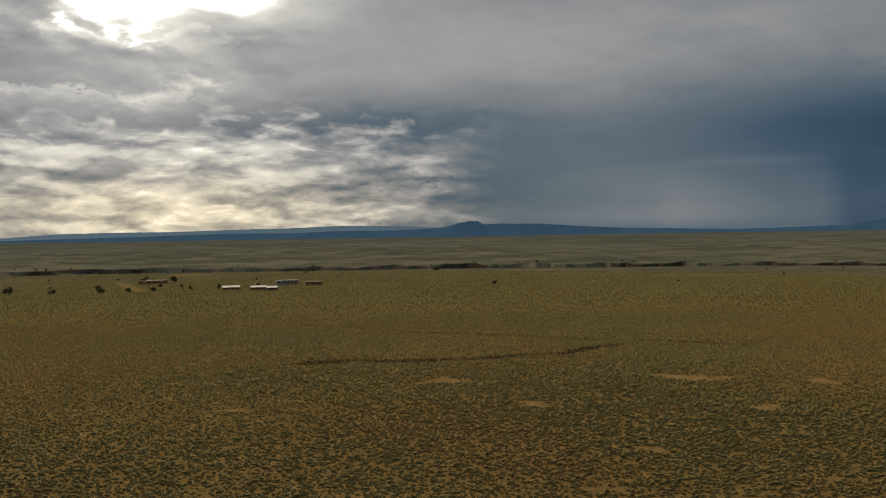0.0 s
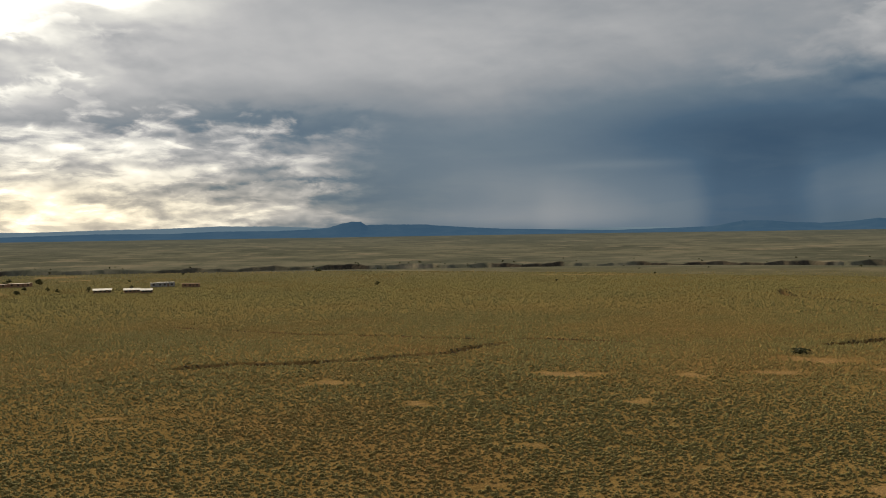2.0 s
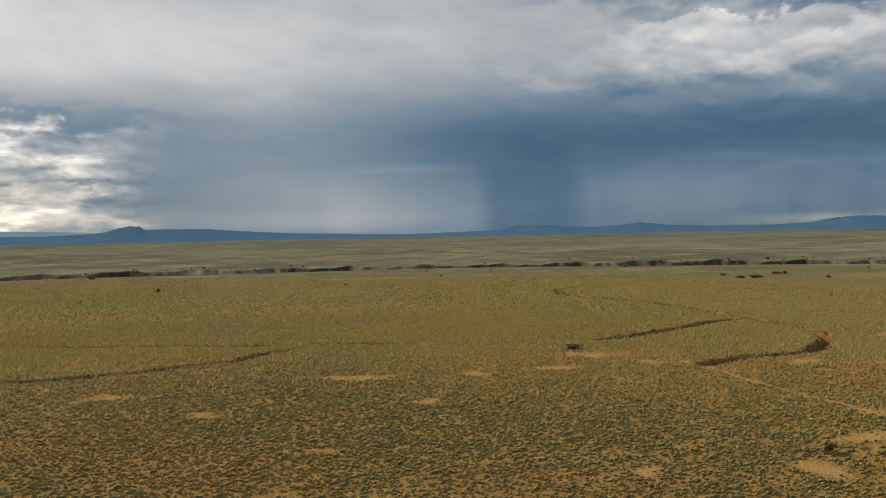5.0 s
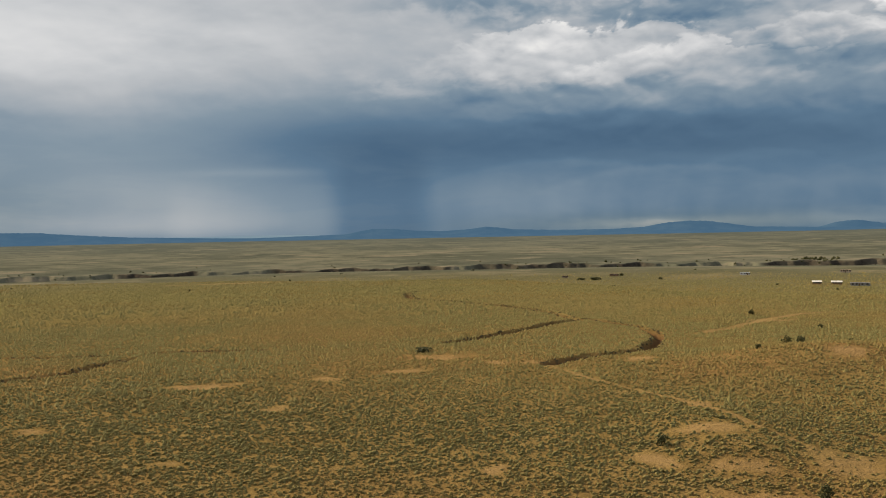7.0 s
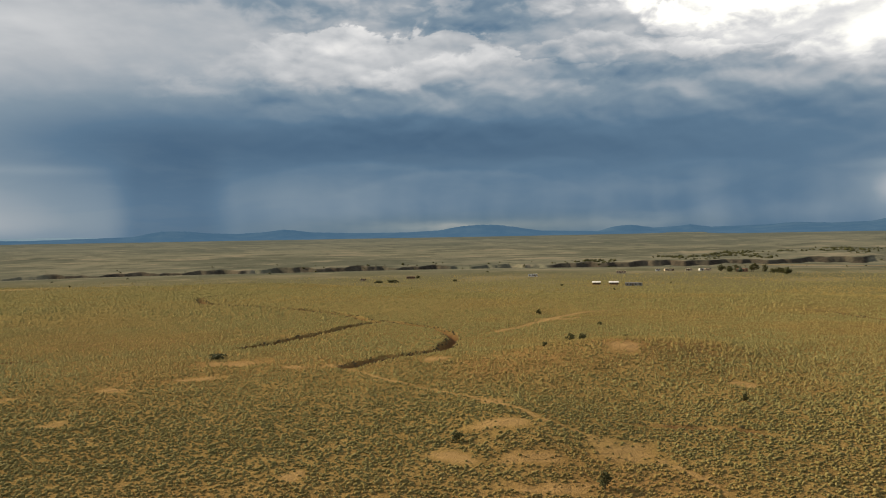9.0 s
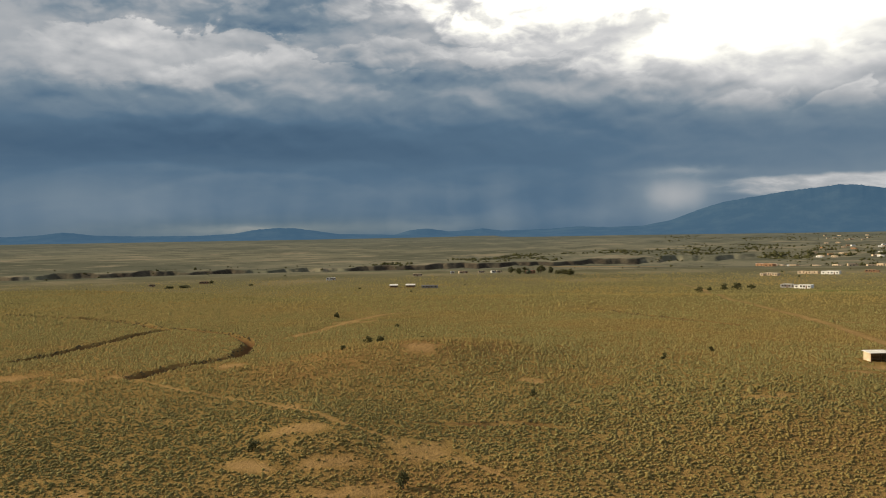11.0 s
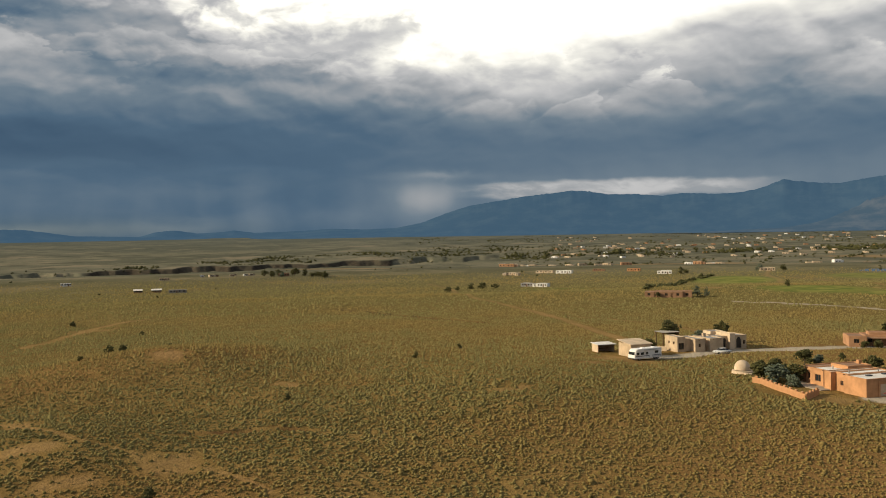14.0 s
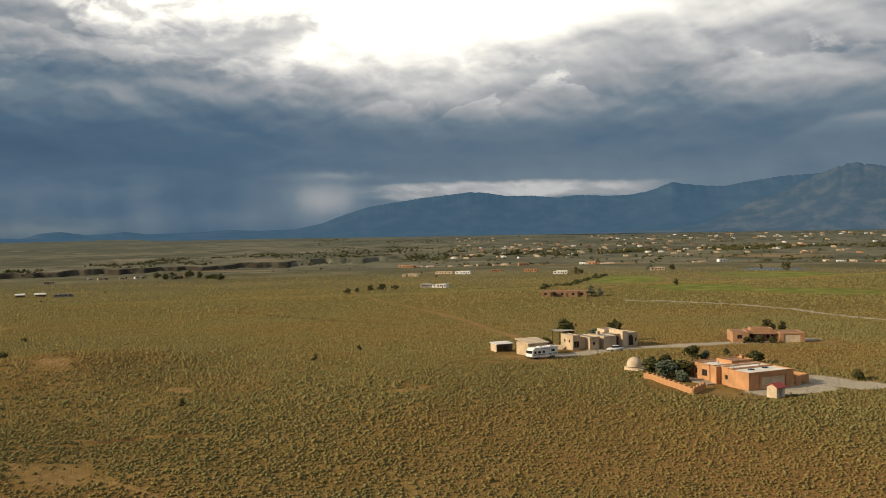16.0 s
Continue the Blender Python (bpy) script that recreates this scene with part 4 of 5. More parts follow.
def motorhome():
    v = thing("motorhome", "white motorhome with dark windows parked on bare ground", "motorhome", 217.6, 9.4, -46)
    # local x runs from the nose to the tail
    prof = [(-4.6, 0.5), (4.5, 0.5), (4.6, 0.8), (4.6, 3.1), (4.4, 3.3), (-3.6, 3.3), (-4.2, 2.9), (-4.65, 1.6), (-4.7, 0.8)]
    bm = bmesh.new()
    a = [bm.verts.new((x, -1.22, z)) for x, z in prof]
    b = [bm.verts.new((x, 1.22, z)) for x, z in prof]
    bm.faces.new(a)
    bm.faces.new(b[::-1])
    for k in range(len(prof)):
        bm.faces.new((a[k], b[k], b[(k + 1) % len(prof)], a[(k + 1) % len(prof)]))
    bmesh.ops.bevel(bm, geom=bm.edges[:], offset=0.07, segments=2, affect="EDGES")
    part("body", bm, "white_paint", v)
    for x0, x1, z0, z1 in ((-3.9, -3.1, 1.55, 2.35), (-2.6, -1.5, 1.6, 2.3), (-0.9, -0.1, 1.6, 2.3), (2.2, 3.4, 1.8, 2.5)):
        part("window", slab(x0, x1, -1.25, -1.19, z0, z1, 0.02), "glass", v)
    part("door", slab(0.4, 1.1, -1.25, -1.2, 0.6, 2.5, 0.02), "white_paint", v)
    part("windscreen", slab(-4.62, -4.35, -1.05, 1.05, 1.6, 2.5, 0.05), "glass", v)
    part("stripe", slab(-4.2, 4.4, -1.24, -1.215, 1.15, 1.35), "stripe", v, "dark painted band")
    part("stripe", slab(0.2, 4.4, -1.24, -1.215, 0.85, 0.95), "stripe", v, "dark painted band")
    for x in (-1.4, 2.4):
        part("air_conditioner", slab(x, x + 1.0, -0.4, 0.4, 3.28, 3.55, 0.08), "white_paint", v)
    part("vent", slab(0.4, 0.8, -0.2, 0.2, 3.28, 3.42, 0.03), "white_paint", v)
    part("awning_roll", rod((-1.6, -1.32, 2.95), (2.8, -1.32, 2.95), 0.09), "steel", v)
    part("bumper", slab(-4.85, -4.6, -1.15, 1.15, 0.45, 0.75, 0.04), "dark_trim_and_shade", v)
    part("ladder", slab(4.6, 4.66, 0.4, 0.8, 0.8, 3.2), "steel", v)
    for o in v.children:  # a low coach
        for q in o.data.vertices:
            q.co.z *= 0.84
            q.co.x *= 0.93
    for x in (-2.8, 2.1, 2.9):
        for y in (-1.08, 1.08):
            wheel(v, x, y, 0.42)


def sedan():
    v = thing("car", "white sedan parked before the tan house", "car", 233.6, -9.3, -62)
    prof = [(-2.25, 0.35), (2.25, 0.35), (2.28, 0.75), (1.95, 0.95), (1.25, 1.0), (-1.0, 0.95), (-2.1, 0.82), (-2.28, 0.6)]
    bm = bmesh.new()
    a = [bm.verts.new((x, -0.88, z)) for x, z in prof]
    b = [bm.verts.new((x, 0.88, z)) for x, z in prof]
    bm.faces.new(a)
    bm.faces.new(b[::-1])
    for k in range(len(prof)):
        bm.faces.new((a[k], b[k], b[(k + 1) % len(prof)], a[(k + 1) % len(prof)]))
    bmesh.ops.bevel(bm, geom=bm.edges[:], offset=0.06, segments=2, affect="EDGES")
    part("body", bm, "car_paint", v, smooth=True)
    bm = slab(-1.05, 1.55, -0.78, 0.78, 0.92, 1.42, 0.05)
    for q in bm.verts:
        if q.co.z > 1.2:
            q.co.x = 0.2 + (q.co.x - 0.2) * 0.6
            q.co.y *= 0.82
    part("cabin", bm, "glass", v, "dark glass cabin")
    part("roof", slab(-0.58, 0.98, -0.63, 0.63, 1.40, 1.47, 0.03), "car_paint", v)
    for y in (-0.6, 0.6):
        part("headlight", slab(-2.3, -2.2, y - 0.2, y + 0.2, 0.6, 0.75, 0.03), "steel", v)
        part("tail_light", slab(2.2, 2.3, y - 0.2, y + 0.2, 0.65, 0.8, 0.03), "red_roof", v)
    for x in (-1.4, 1.4):
        for y in (-0.8, 0.8):
            wheel(v, x, y, 0.32, 0.2)


def dome():
    d = thing("dome", "smooth cream adobe dome on a low round plinth", "dome", 202.2, -12.3, 20)
    bm = bmesh.new()
    bmesh.ops.create_cone(bm, cap_ends=True, segments=36, radius1=2.35, radius2=2.25, depth=0.9, matrix=pose(0, 0, 0.15))
    part("plinth", bm, "adobe_cream", d)
    bm = bmesh.new()
    bmesh.ops.create_uvsphere(bm, u_segments=40, v_segments=24, radius=1.0, matrix=pose(0, 0, 1.0) @ Matrix.Diagonal((1.75, 1.75, 1.9, 1)))
    bmesh.ops.delete(bm, geom=[q for q in bm.verts if q.co.z < 0.55], context="VERTS")
    part("shell", bm, "adobe_cream", d, smooth=True)
    part("step", slab(-3.3, -2.2, -1.2, 0.6, -0.3, 0.3, 0.06), "adobe_cream", d)
    part("door", slab(1.6, 1.78, -0.45, 0.45, 0.5, 1.7, 0.05), "wood", d)


# ---- the orange house ----
def orange_house():
    hs = thing("house", "orange adobe house with a white flat roof and garage", "house", 176.5, -32.7, FACE)
    w, r = "adobe_orange", "white_roof"
    block(hs, 0, 11.8, 0, 5.6, 3.3, w, r, [("f", 3.2, 9.6, 0.0, 2.35, "garage")])
    block(hs, 0.9, 11.8, 5.61, 8.8, 3.4, w, r, [("l", 1.2, 2.0, 1.1, 2.0, "window")])
    block(hs, -0.3, 11.8, 8.81, 10.6, 3.45, w, r)
    block(hs, 0.9, 11.8, 10.61, 16.0, 3.3, w, r, [("l", 3.9, 4.9, 0.0, 2.1, "door"), ("l", 1.4, 3.0, 0.9, 2.3, "window")])
    block(hs, 1.6, 12.6, 16.01, 20.0, 3.1, w, "adobe_rust", [("l", 0.5, 1.5, 1.6, 2.3, "window"), ("l", 2.4, 3.4, 1.0, 2.2, "window")])
    block(hs, 5.6, 11.4, 10.7, 15.4, 3.95, w, "adobe_rust")
    part("door_surround", slab(2.7, 3.15, -0.18, -0.01, 0, 2.75, 0.05), w, hs)
    part("door_surround", slab(9.65, 10.1, -0.18, -0.01, 0, 2.75, 0.05), w, hs)
    part("lintel", slab(2.7, 10.1, -0.18, -0.01, 2.76, 3.0, 0.05), w, hs)
    for x, y in ((0.9, 6.4), (0.9, 12.0), (1.6, 18.0)):
        part("downspout", rod((x - 0.1, y, 0.2), (x - 0.1, y, 3.3), 0.07, 6), "wood", hs)
        canale(hs, x, y, 3.45, -0.4, 0)
    for x, y in ((3.5, 3.2), (7.8, 3.8)):
        part("skylight", slab(x, x + 1.1, y, y + 0.8, 3.25, 3.55, 0.05), "glass", hs)
    part("chimney", slab(10.6, 11.4, 13.2, 14.0, 3.9, 4.7, 0.08), w, hs)
    for x, y in ((2.6, 7.2), (4.1, 13.2), (9.2, 6.6)):
        part("roof_vent", rod((x, y, 3.35), (x, y, 3.95), 0.14, 8), "grey_roof", hs)
    part("terrace", slab(-2.6, 0.85, 9.0, 18.4, -0.3, 0.12, 0.03), "stone", hs, "pale stone terrace")


def garden_wall(name, label, pts, h, mat, merlons=False):
    t = thing(name, label, "wall", pts[0][0], pts[0][1])
    z0 = t.matrix_world.translation.z
    for (x0, y0), (x1, y1) in zip(pts, pts[1:]):
        d = math.hypot(x1 - x0, y1 - y0)
        n = max(1, round(d / 2.0))
        for k in range(n):
            fx, fy = x0 + (x1 - x0) * (k + 0.5) / n, y0 + (y1 - y0) * (k + 0.5) / n
            z = float(ground_height(np.array([fx]), np.array([fy]))[0]) - z0
            m = pose(fx - pts[0][0], fy - pts[0][1], z, 0, 0, math.degrees(math.atan2(y1 - y0, x1 - x0)))
            part("section", slab(-d / n / 2 - 0.05, d / n / 2 + 0.05, -0.18, 0.18, -0.5, h, 0.06), mat, t, at=m)
            if merlons:
                part("merlon", slab(-0.35, 0.35, -0.2, 0.2, h - 0.05, h + 0.32, 0.07), mat, t, at=m)
    return t


def tool_shed():
    s = thing("tool_shed", "small cream tool shed with a red gabled roof", "shed", 170.2, -36.4, FACE + 8)
    part("wall", slab(-1.2, 1.2, -1.1, 1.1, -0.3, 2.1, 0.02), "adobe_cream", s)
    bm = bmesh.new()
    pr = [(-1.45, 2.0), (0, 2.75), (1.45, 2.0), (1.45, 1.9), (0, 2.64), (-1.45, 1.9)]
    a = [bm.verts.new((-1.4, y, z)) for y, z in pr]
    b = [bm.verts.new((1.4, y, z)) for y, z in pr]
    bm.faces.new(a)
    bm.faces.new(b[::-1])
    for k in range(6):
        bm.faces.new((a[k], b[k], b[(k + 1) % 6], a[(k + 1) % 6]))
    part("roof", bm, "red_roof", s)
    bm = bmesh.new()
    for x in (-1.19, 1.15):
        v = [bm.verts.new((x, y, z)) for y, z in ((-1.1, 2.05), (1.1, 2.05), (0, 2.62))] + [bm.verts.new((x + 0.04, y, z)) for y, z in ((-1.1, 2.05), (1.1, 2.05), (0, 2.62))]
        bm.faces.new(v[:3])
        bm.faces.new(v[3:])
    part("gable", bm, "adobe_cream", s)
    part("door", slab(-0.45, 0.45, -1.14, -1.09, 0, 1.95, 0.01), "grey_roof", s)


def rust_house():
    hs = thing("house", "rust-coloured adobe ranch house with a shaded portal", "house", 253.6, -42.8, -88)
    w, r = "adobe_brown", "adobe_rust"
    block(hs, 0, 4.4, 0, 8, 2.7, w, r, [("f", 1.2, 2.6, 1.0, 2.1, "window")])
    block(hs, 4.41, 12.6, 2.4, 9, 2.75, w, r, [("f", 0.8, 2.2, 0.9, 2.1, "window"), ("f", 3.2, 4.2, 0, 2.1, "door"), ("f", 5.4, 7.2, 0.9, 2.1, "window")])
    block(hs, 12.61, 19.4, -0.4, 7, 2.6, w, r, [("f", 1.2, 5.6, 0, 2.3, "garage")])
    block(hs, 6.0, 12.0, 4.5, 8.6, 3.3, w, r)
    for x in (6.0, 8.2, 10.4, 12.3):
        part("post", rod((x, 0.8, -0.3), (x, 0.8, 2.2), 0.14, 8), "wood", hs)
    part("portal_roof", slab(4.41, 12.6, 0.5, 2.39, 2.2, 2.45, 0.03), "adobe_rust", hs)


tan_house()
pergola()
garage()
open_shed()
motorhome()
sedan()
dome()
orange_house()
garden_wall("garden_wall", "orange adobe garden wall with stepped merlons", [(190.2, -13.6), (188.9, -15.0), (180.3, -18.3), (171.9, -21.5), (178.4, -24.6)], 1.15, "adobe_orange", True)
garden_wall("yard_wall", "plain orange adobe wall beside the garage", [(183.6, -43.2), (188.0, -46.6), (191.0, -43.6)], 1.7, "adobe_orange")
garden_wall("fence_wall", "low cream wall between garage and house", [(234.0, 9.4), (235.6, 6.6), (235.2, 4.6)], 1.2, "adobe_cream")
tool_shed()
rust_house()

# trees round the houses
for n, (x, y, h, wd, mt, lb) in enumerate([
    (192.4, -15.4, 4.4, 4.8, "leaf_dark", "dark bushy juniper beside the garden wall"), (190.0, -18.2, 3.9, 5.2, "leaf_grey", "grey-green olive tree in the walled garden"),
    (192.6, -21.8, 3.8, 4.6, "leaf_dark", "dark green tree shading the garden"), (195.6, -18.8, 4.6, 4.6, "leaf_dark", "tall dark juniper in the garden"),
    (187.0, -21.2, 2.3, 3.6, "leaf_grey", "low grey shrub inside the garden wall"), (215.6, -26.8, 4.0, 4.6, "leaf_dark", "round dark juniper behind the orange house"),
    (218.5, -30.4, 2.2, 3.6, "leaf_grey", "pale grey shrub behind the orange house"), (212.4, -40.5, 3.2, 4.4, "leaf_dark", "dark shrub behind the orange house"),
    (226.0, -36.5, 2.0, 2.2, "leaf_dark", "small dark bush by the track"), (247.0, 4.4, 7.4, 6.2, "leaf_dark", "broad dark cottonwood behind the tan house"),
    (240.0, 9.4, 2.8, 4.0, "leaf_dark", "dark juniper beside the pergola"), (257.0, -10.2, 6.6, 4.6, "leaf_dark", "dark tree behind the tan house"),
    (252.0, -3.8, 3.8, 4.6, "leaf_grey", "green tree behind the tan house"), (272.5, -56.5, 5.2, 4.6, "leaf_dark", "dark tree behind the rust house"),
    (274.0, -60.5, 4.4, 3.2, "leaf_dark", "slim dark tree behind the rust house"), (252.4, -49.8, 2.0, 2.8, "leaf_dark", "dark shrub before the portal"),
    (252.2, -53.4, 1.9, 2.4, "leaf_dark", "dark shrub before the portal"), (252.6, -46.4, 1.8, 2.6, "leaf_dark", "dark shrub at the house wall"),
    (190.2, -57.0, 2.4, 3.0, "leaf_dark", "dark juniper bush beside the drive")]):
    tree("tree" if h > 2.5 else "bush", lb, x, y, h, wd, mt, 100 + n, 380, 0.08 if h < 4 else 0.18, "trees round the houses", "tree" if h > 2.5 else "bush")
# lone junipers on the plain
for n, (x, y, h, wd) in enumerate([(92.8, 91.0, 1.7, 2.2), (89.6, 62.0, 2.6, 2.3), (183.3, 137.3, 2.2, 2.6), (186.8, 135.9, 1.9, 2.9), (262.2, 210.9, 2.0, 2.8), (203.6, 133.5, 1.5, 1.9), (172.6, 137.2, 1.3, 1.6),
                                   (243.2, 169.6, 1.4, 1.9), (120.4, 208.2, 1.0, 5.0), (154, 75, 1.2, 1.7), (210, 66, 1.9, 2.0), (231, 60, 1.6, 1.8)]):
    tree("juniper_bush", "dark juniper bush standing alone in the sage", x, y, h, wd, "leaf_dark", 200 + n, 220, 0.05, "lone junipers", "bush")

# ---- farther houses, sheds and trees ----
def far_house(label, x, y, w, d, h, wall, roof, turn, seed, group="houses on the plain", wings=1):
    rnd = random.Random(seed)
    h *= 0.8
    if math.hypot(x, y) > 750:
        w, d, h = 0.78 * w, 0.78 * d, 0.85 * h
    hs = thing("house", label, "house", x, y, turn, group)
    block(hs, -w / 2, w / 2, -d / 2, d / 2, h, wall, roof, [("f", w * f, w * f + 1.3, 0.9, 2.1, "window") for f in (0.12, 0.38, 0.78)] + [("f", w * 0.58, w * 0.58 + 1.0, 0, 2.1, "door")])
    for k in range(wings):
        ww, side = w * rnd.uniform(0.3, 0.45), 1 if (k + seed) % 2 else -1
        x0 = side * (w / 2 + ww / 2 + 0.01)
        block(hs, x0 - ww / 2, x0 + ww / 2, -d / 2 + rnd.uniform(-2, 1.5), d / 2 - 1, h * rnd.uniform(0.75, 1.15), wall, roof, [("f", ww * 0.3, ww * 0.3 + 1.4, 0.9, 2.1, "window")])
    return hs


far_house("rust-coloured adobe house with a long portal on the plain", 425, 7, 13, 9, 3.4, "adobe_rust", "adobe_rust", -92, 1, wings=2)
far_house("pale stuccoed house far out on the plain", 627, 99, 8, 7, 3.0, "white_paint", "grey_roof", -100, 2)
far_house("grey ranch house with pale walls by the bushes", 632, 112, 7, 7, 3.0, "grey_roof", "white_roof", -100, 3)
far_house("low pale house with a white roof", 802, 156, 12, 8, 3.2, "adobe_cream", "white_roof", -100, 4, wings=2)
far_house("long tan house beside the town", 840, 133, 16, 8, 3.0, "adobe_cream", "adobe_tan", -98, 5)
far_house("white stuccoed house beside the town", 827, 108, 14, 8, 4.0, "white_paint", "white_roof", -98, 6)
far_house("orange adobe house near the town", 852, 48, 12, 8, 3.6, "adobe_orange", "adobe_rust", -94, 7)
far_house("white house with a two-storey end", 791, 15, 12, 8, 4.4, "white_paint", "white_roof", -92, 8)
far_house("low rust adobe house near the town", 862, 82, 11, 7, 3.2, "adobe_rust", "adobe_rust", -94, 9)
far_house("cream house above the green fields", 829, -74, 12, 8, 4.0, "adobe_cream", "white_roof", -86, 10)
far_house("red-roofed house among dark trees", 800, 392, 10, 8, 4.0, "adobe_rust", "red_roof", -64, 11)
far_house("small white house on the plain", 640, 520, 8, 7, 3.2, "white_paint", "white_roof", -51, 12)
far_house("cream house with a rust roof on the far plain", 724, 480, 9, 7, 3.2, "adobe_cream", "adobe_rust", -56, 13)
far_house("small tan shed far out on the plain", 511, 618, 7, 5, 2.6, "adobe_tan", "adobe_tan", -40, 20, wings=0)
far_house("small dark house with sheds on the plain", 557, 604, 8, 6, 2.8, "adobe_rust", "grey_roof", -43, 21)
far_house("grey house with a white end wall", -104, 584, 11, 7, 3.4, "grey_roof", "white_roof", 12, 16, "compound", 1)
far_house("low rust-coloured house in the scrub", -86, 571, 11, 7, 2.6, "adobe_rust", "adobe_rust", 10, 17, "compound", 0)
far_house("dark low house beside the pale road", -205, 617, 15, 8, 3.0, "adobe_rust", "grey_roof", 18, 18, "compound", 1)


def long_barn(label, x, y, w, turn, wall="white_paint"):
    b = thing("barn", label, "barn", x, y, turn, "barns")
    part("wall", slab(-w / 2, w / 2, -3, 3, -0.4, 1.9, 0.02), wall, b)
    bm = bmesh.new()
    pr = [(-3.5, 1.8), (0, 2.7), (3.5, 1.8), (3.5, 1.65), (0, 2.55), (-3.5, 1.65)]
    e0 = [bm.verts.new((-w / 2 - 0.3, p, z)) for p, z in pr]
    e1 = [bm.verts.new((w / 2 + 0.3, p, z)) for p, z in pr]
    bm.faces.new(e0)
    bm.faces.new(e1[::-1])
    for k in range(6):
        bm.faces.new((e0[k], e1[k], e1[(k + 1) % 6], e0[(k + 1) % 6]))
    part("roof", bm, "white_roof", b)
    for k in range(4):
        x0 = -w / 2 + w * (k + 0.3) / 4
        part("window", slab(x0, x0 + 1.4, -3.03, -2.98, 0.8, 1.6), "glass", b)


long_barn("long low brick building with a white roof", -131, 532, 10, 14, "adobe_rust")
long_barn("long low brick building with a white roof", -113, 527, 9, 10, "adobe_rust")
long_barn("small brick building with a white roof", -103, 519, 6, 6, "adobe_rust")
long_barn("long white-roofed metal barn on the plain", 556, 390, 6, -55, "adobe_rust")
long_barn("long white-roofed metal barn on the plain", 563, 379, 7, -56, "adobe_rust")
far_house("grey shed with scattered lumber", 558, 360, 9, 6, 2.6, "grey_roof", "grey_roof", -57, 19, wings=1)

# small pale houses on the gorge's near side and in the town
rnd = random.Random(5)
PALE = [("adobe_cream", "white_roof"), ("white_paint", "white_roof"), ("adobe_tan", "grey_roof"), ("adobe_brown", "adobe_rust"), ("adobe_cream", "grey_roof")]


def small_house():
    protos = []
    for k, (wall, roof) in enumerate(PALE):
        hs = thing("town_house", ("small cream adobe house", "small white house", "small tan house", "small brown adobe house", "small cream house with a grey roof")[k] + " in the far town", "house", 0, 9000, 0, "town houses")
        w, d, h = 8 + 0.6 * k, 7, 3.2 + 0.3 * (k % 3)
        block(hs, -w / 2, w / 2, -d / 2, d / 2, h, wall, roof, [("f", w * 0.2, w * 0.2 + 1.6, 0.9, 2.2, "window"), ("f", w * 0.65, w * 0.65 + 1.6, 0.9, 2.2, "window")])
        block(hs, w / 2 + 0.01, w / 2 + 3.2, -d / 2 + 1.5, d / 2, h - 0.8, wall, roof)
        protos.append(hs)
    return protos


protos = small_house()
for k, (f, w, wall, roof) in enumerate([(0.2, 5, "white_paint", "white_roof"), (0.75, 6, "adobe_cream", "white_roof"), (1.0, 4, "adobe_rust", "white_roof"), (2.0, 6, "adobe_cream", "white_roof"), (2.8, 5, "white_paint", "grey_roof"), (3.1, 5, "adobe_cream", "white_roof")]):
    far_house("small pale house with outbuildings near the gorge", 784 + 9 * f, 478 - 14 * f, w, 6, 2.6, wall, roof, -58 + 12 * (k % 3), 40 + k, wings=k % 2)
spots = [(rnd.uniform(1050, 1400), rnd.uniform(-90, 250)) for _ in range(20)]
spots += [(rnd.uniform(1900, 2500), rnd.uniform(-620, 330)) for _ in range(95)]
spots += [(rnd.uniform(2500, 3600), rnd.uniform(-1250, 500)) for _ in range(110)]
spots += [(rnd.uniform(1100, 1500), rnd.uniform(-480, -150)) for _ in range(10)]
for k, (x, y) in enumerate(spots):
    src = protos[k % 5]
    z = float(ground_height(np.array([x]), np.array([y]))[0]) - 0.1
    m = pose(x, y, z, 0, 0, -math.degrees(math.atan2(x, y)) + rnd.uniform(-35, 35))
    if k < 5:
        src.matrix_world = m
    else:
        copy_thing(src, m)


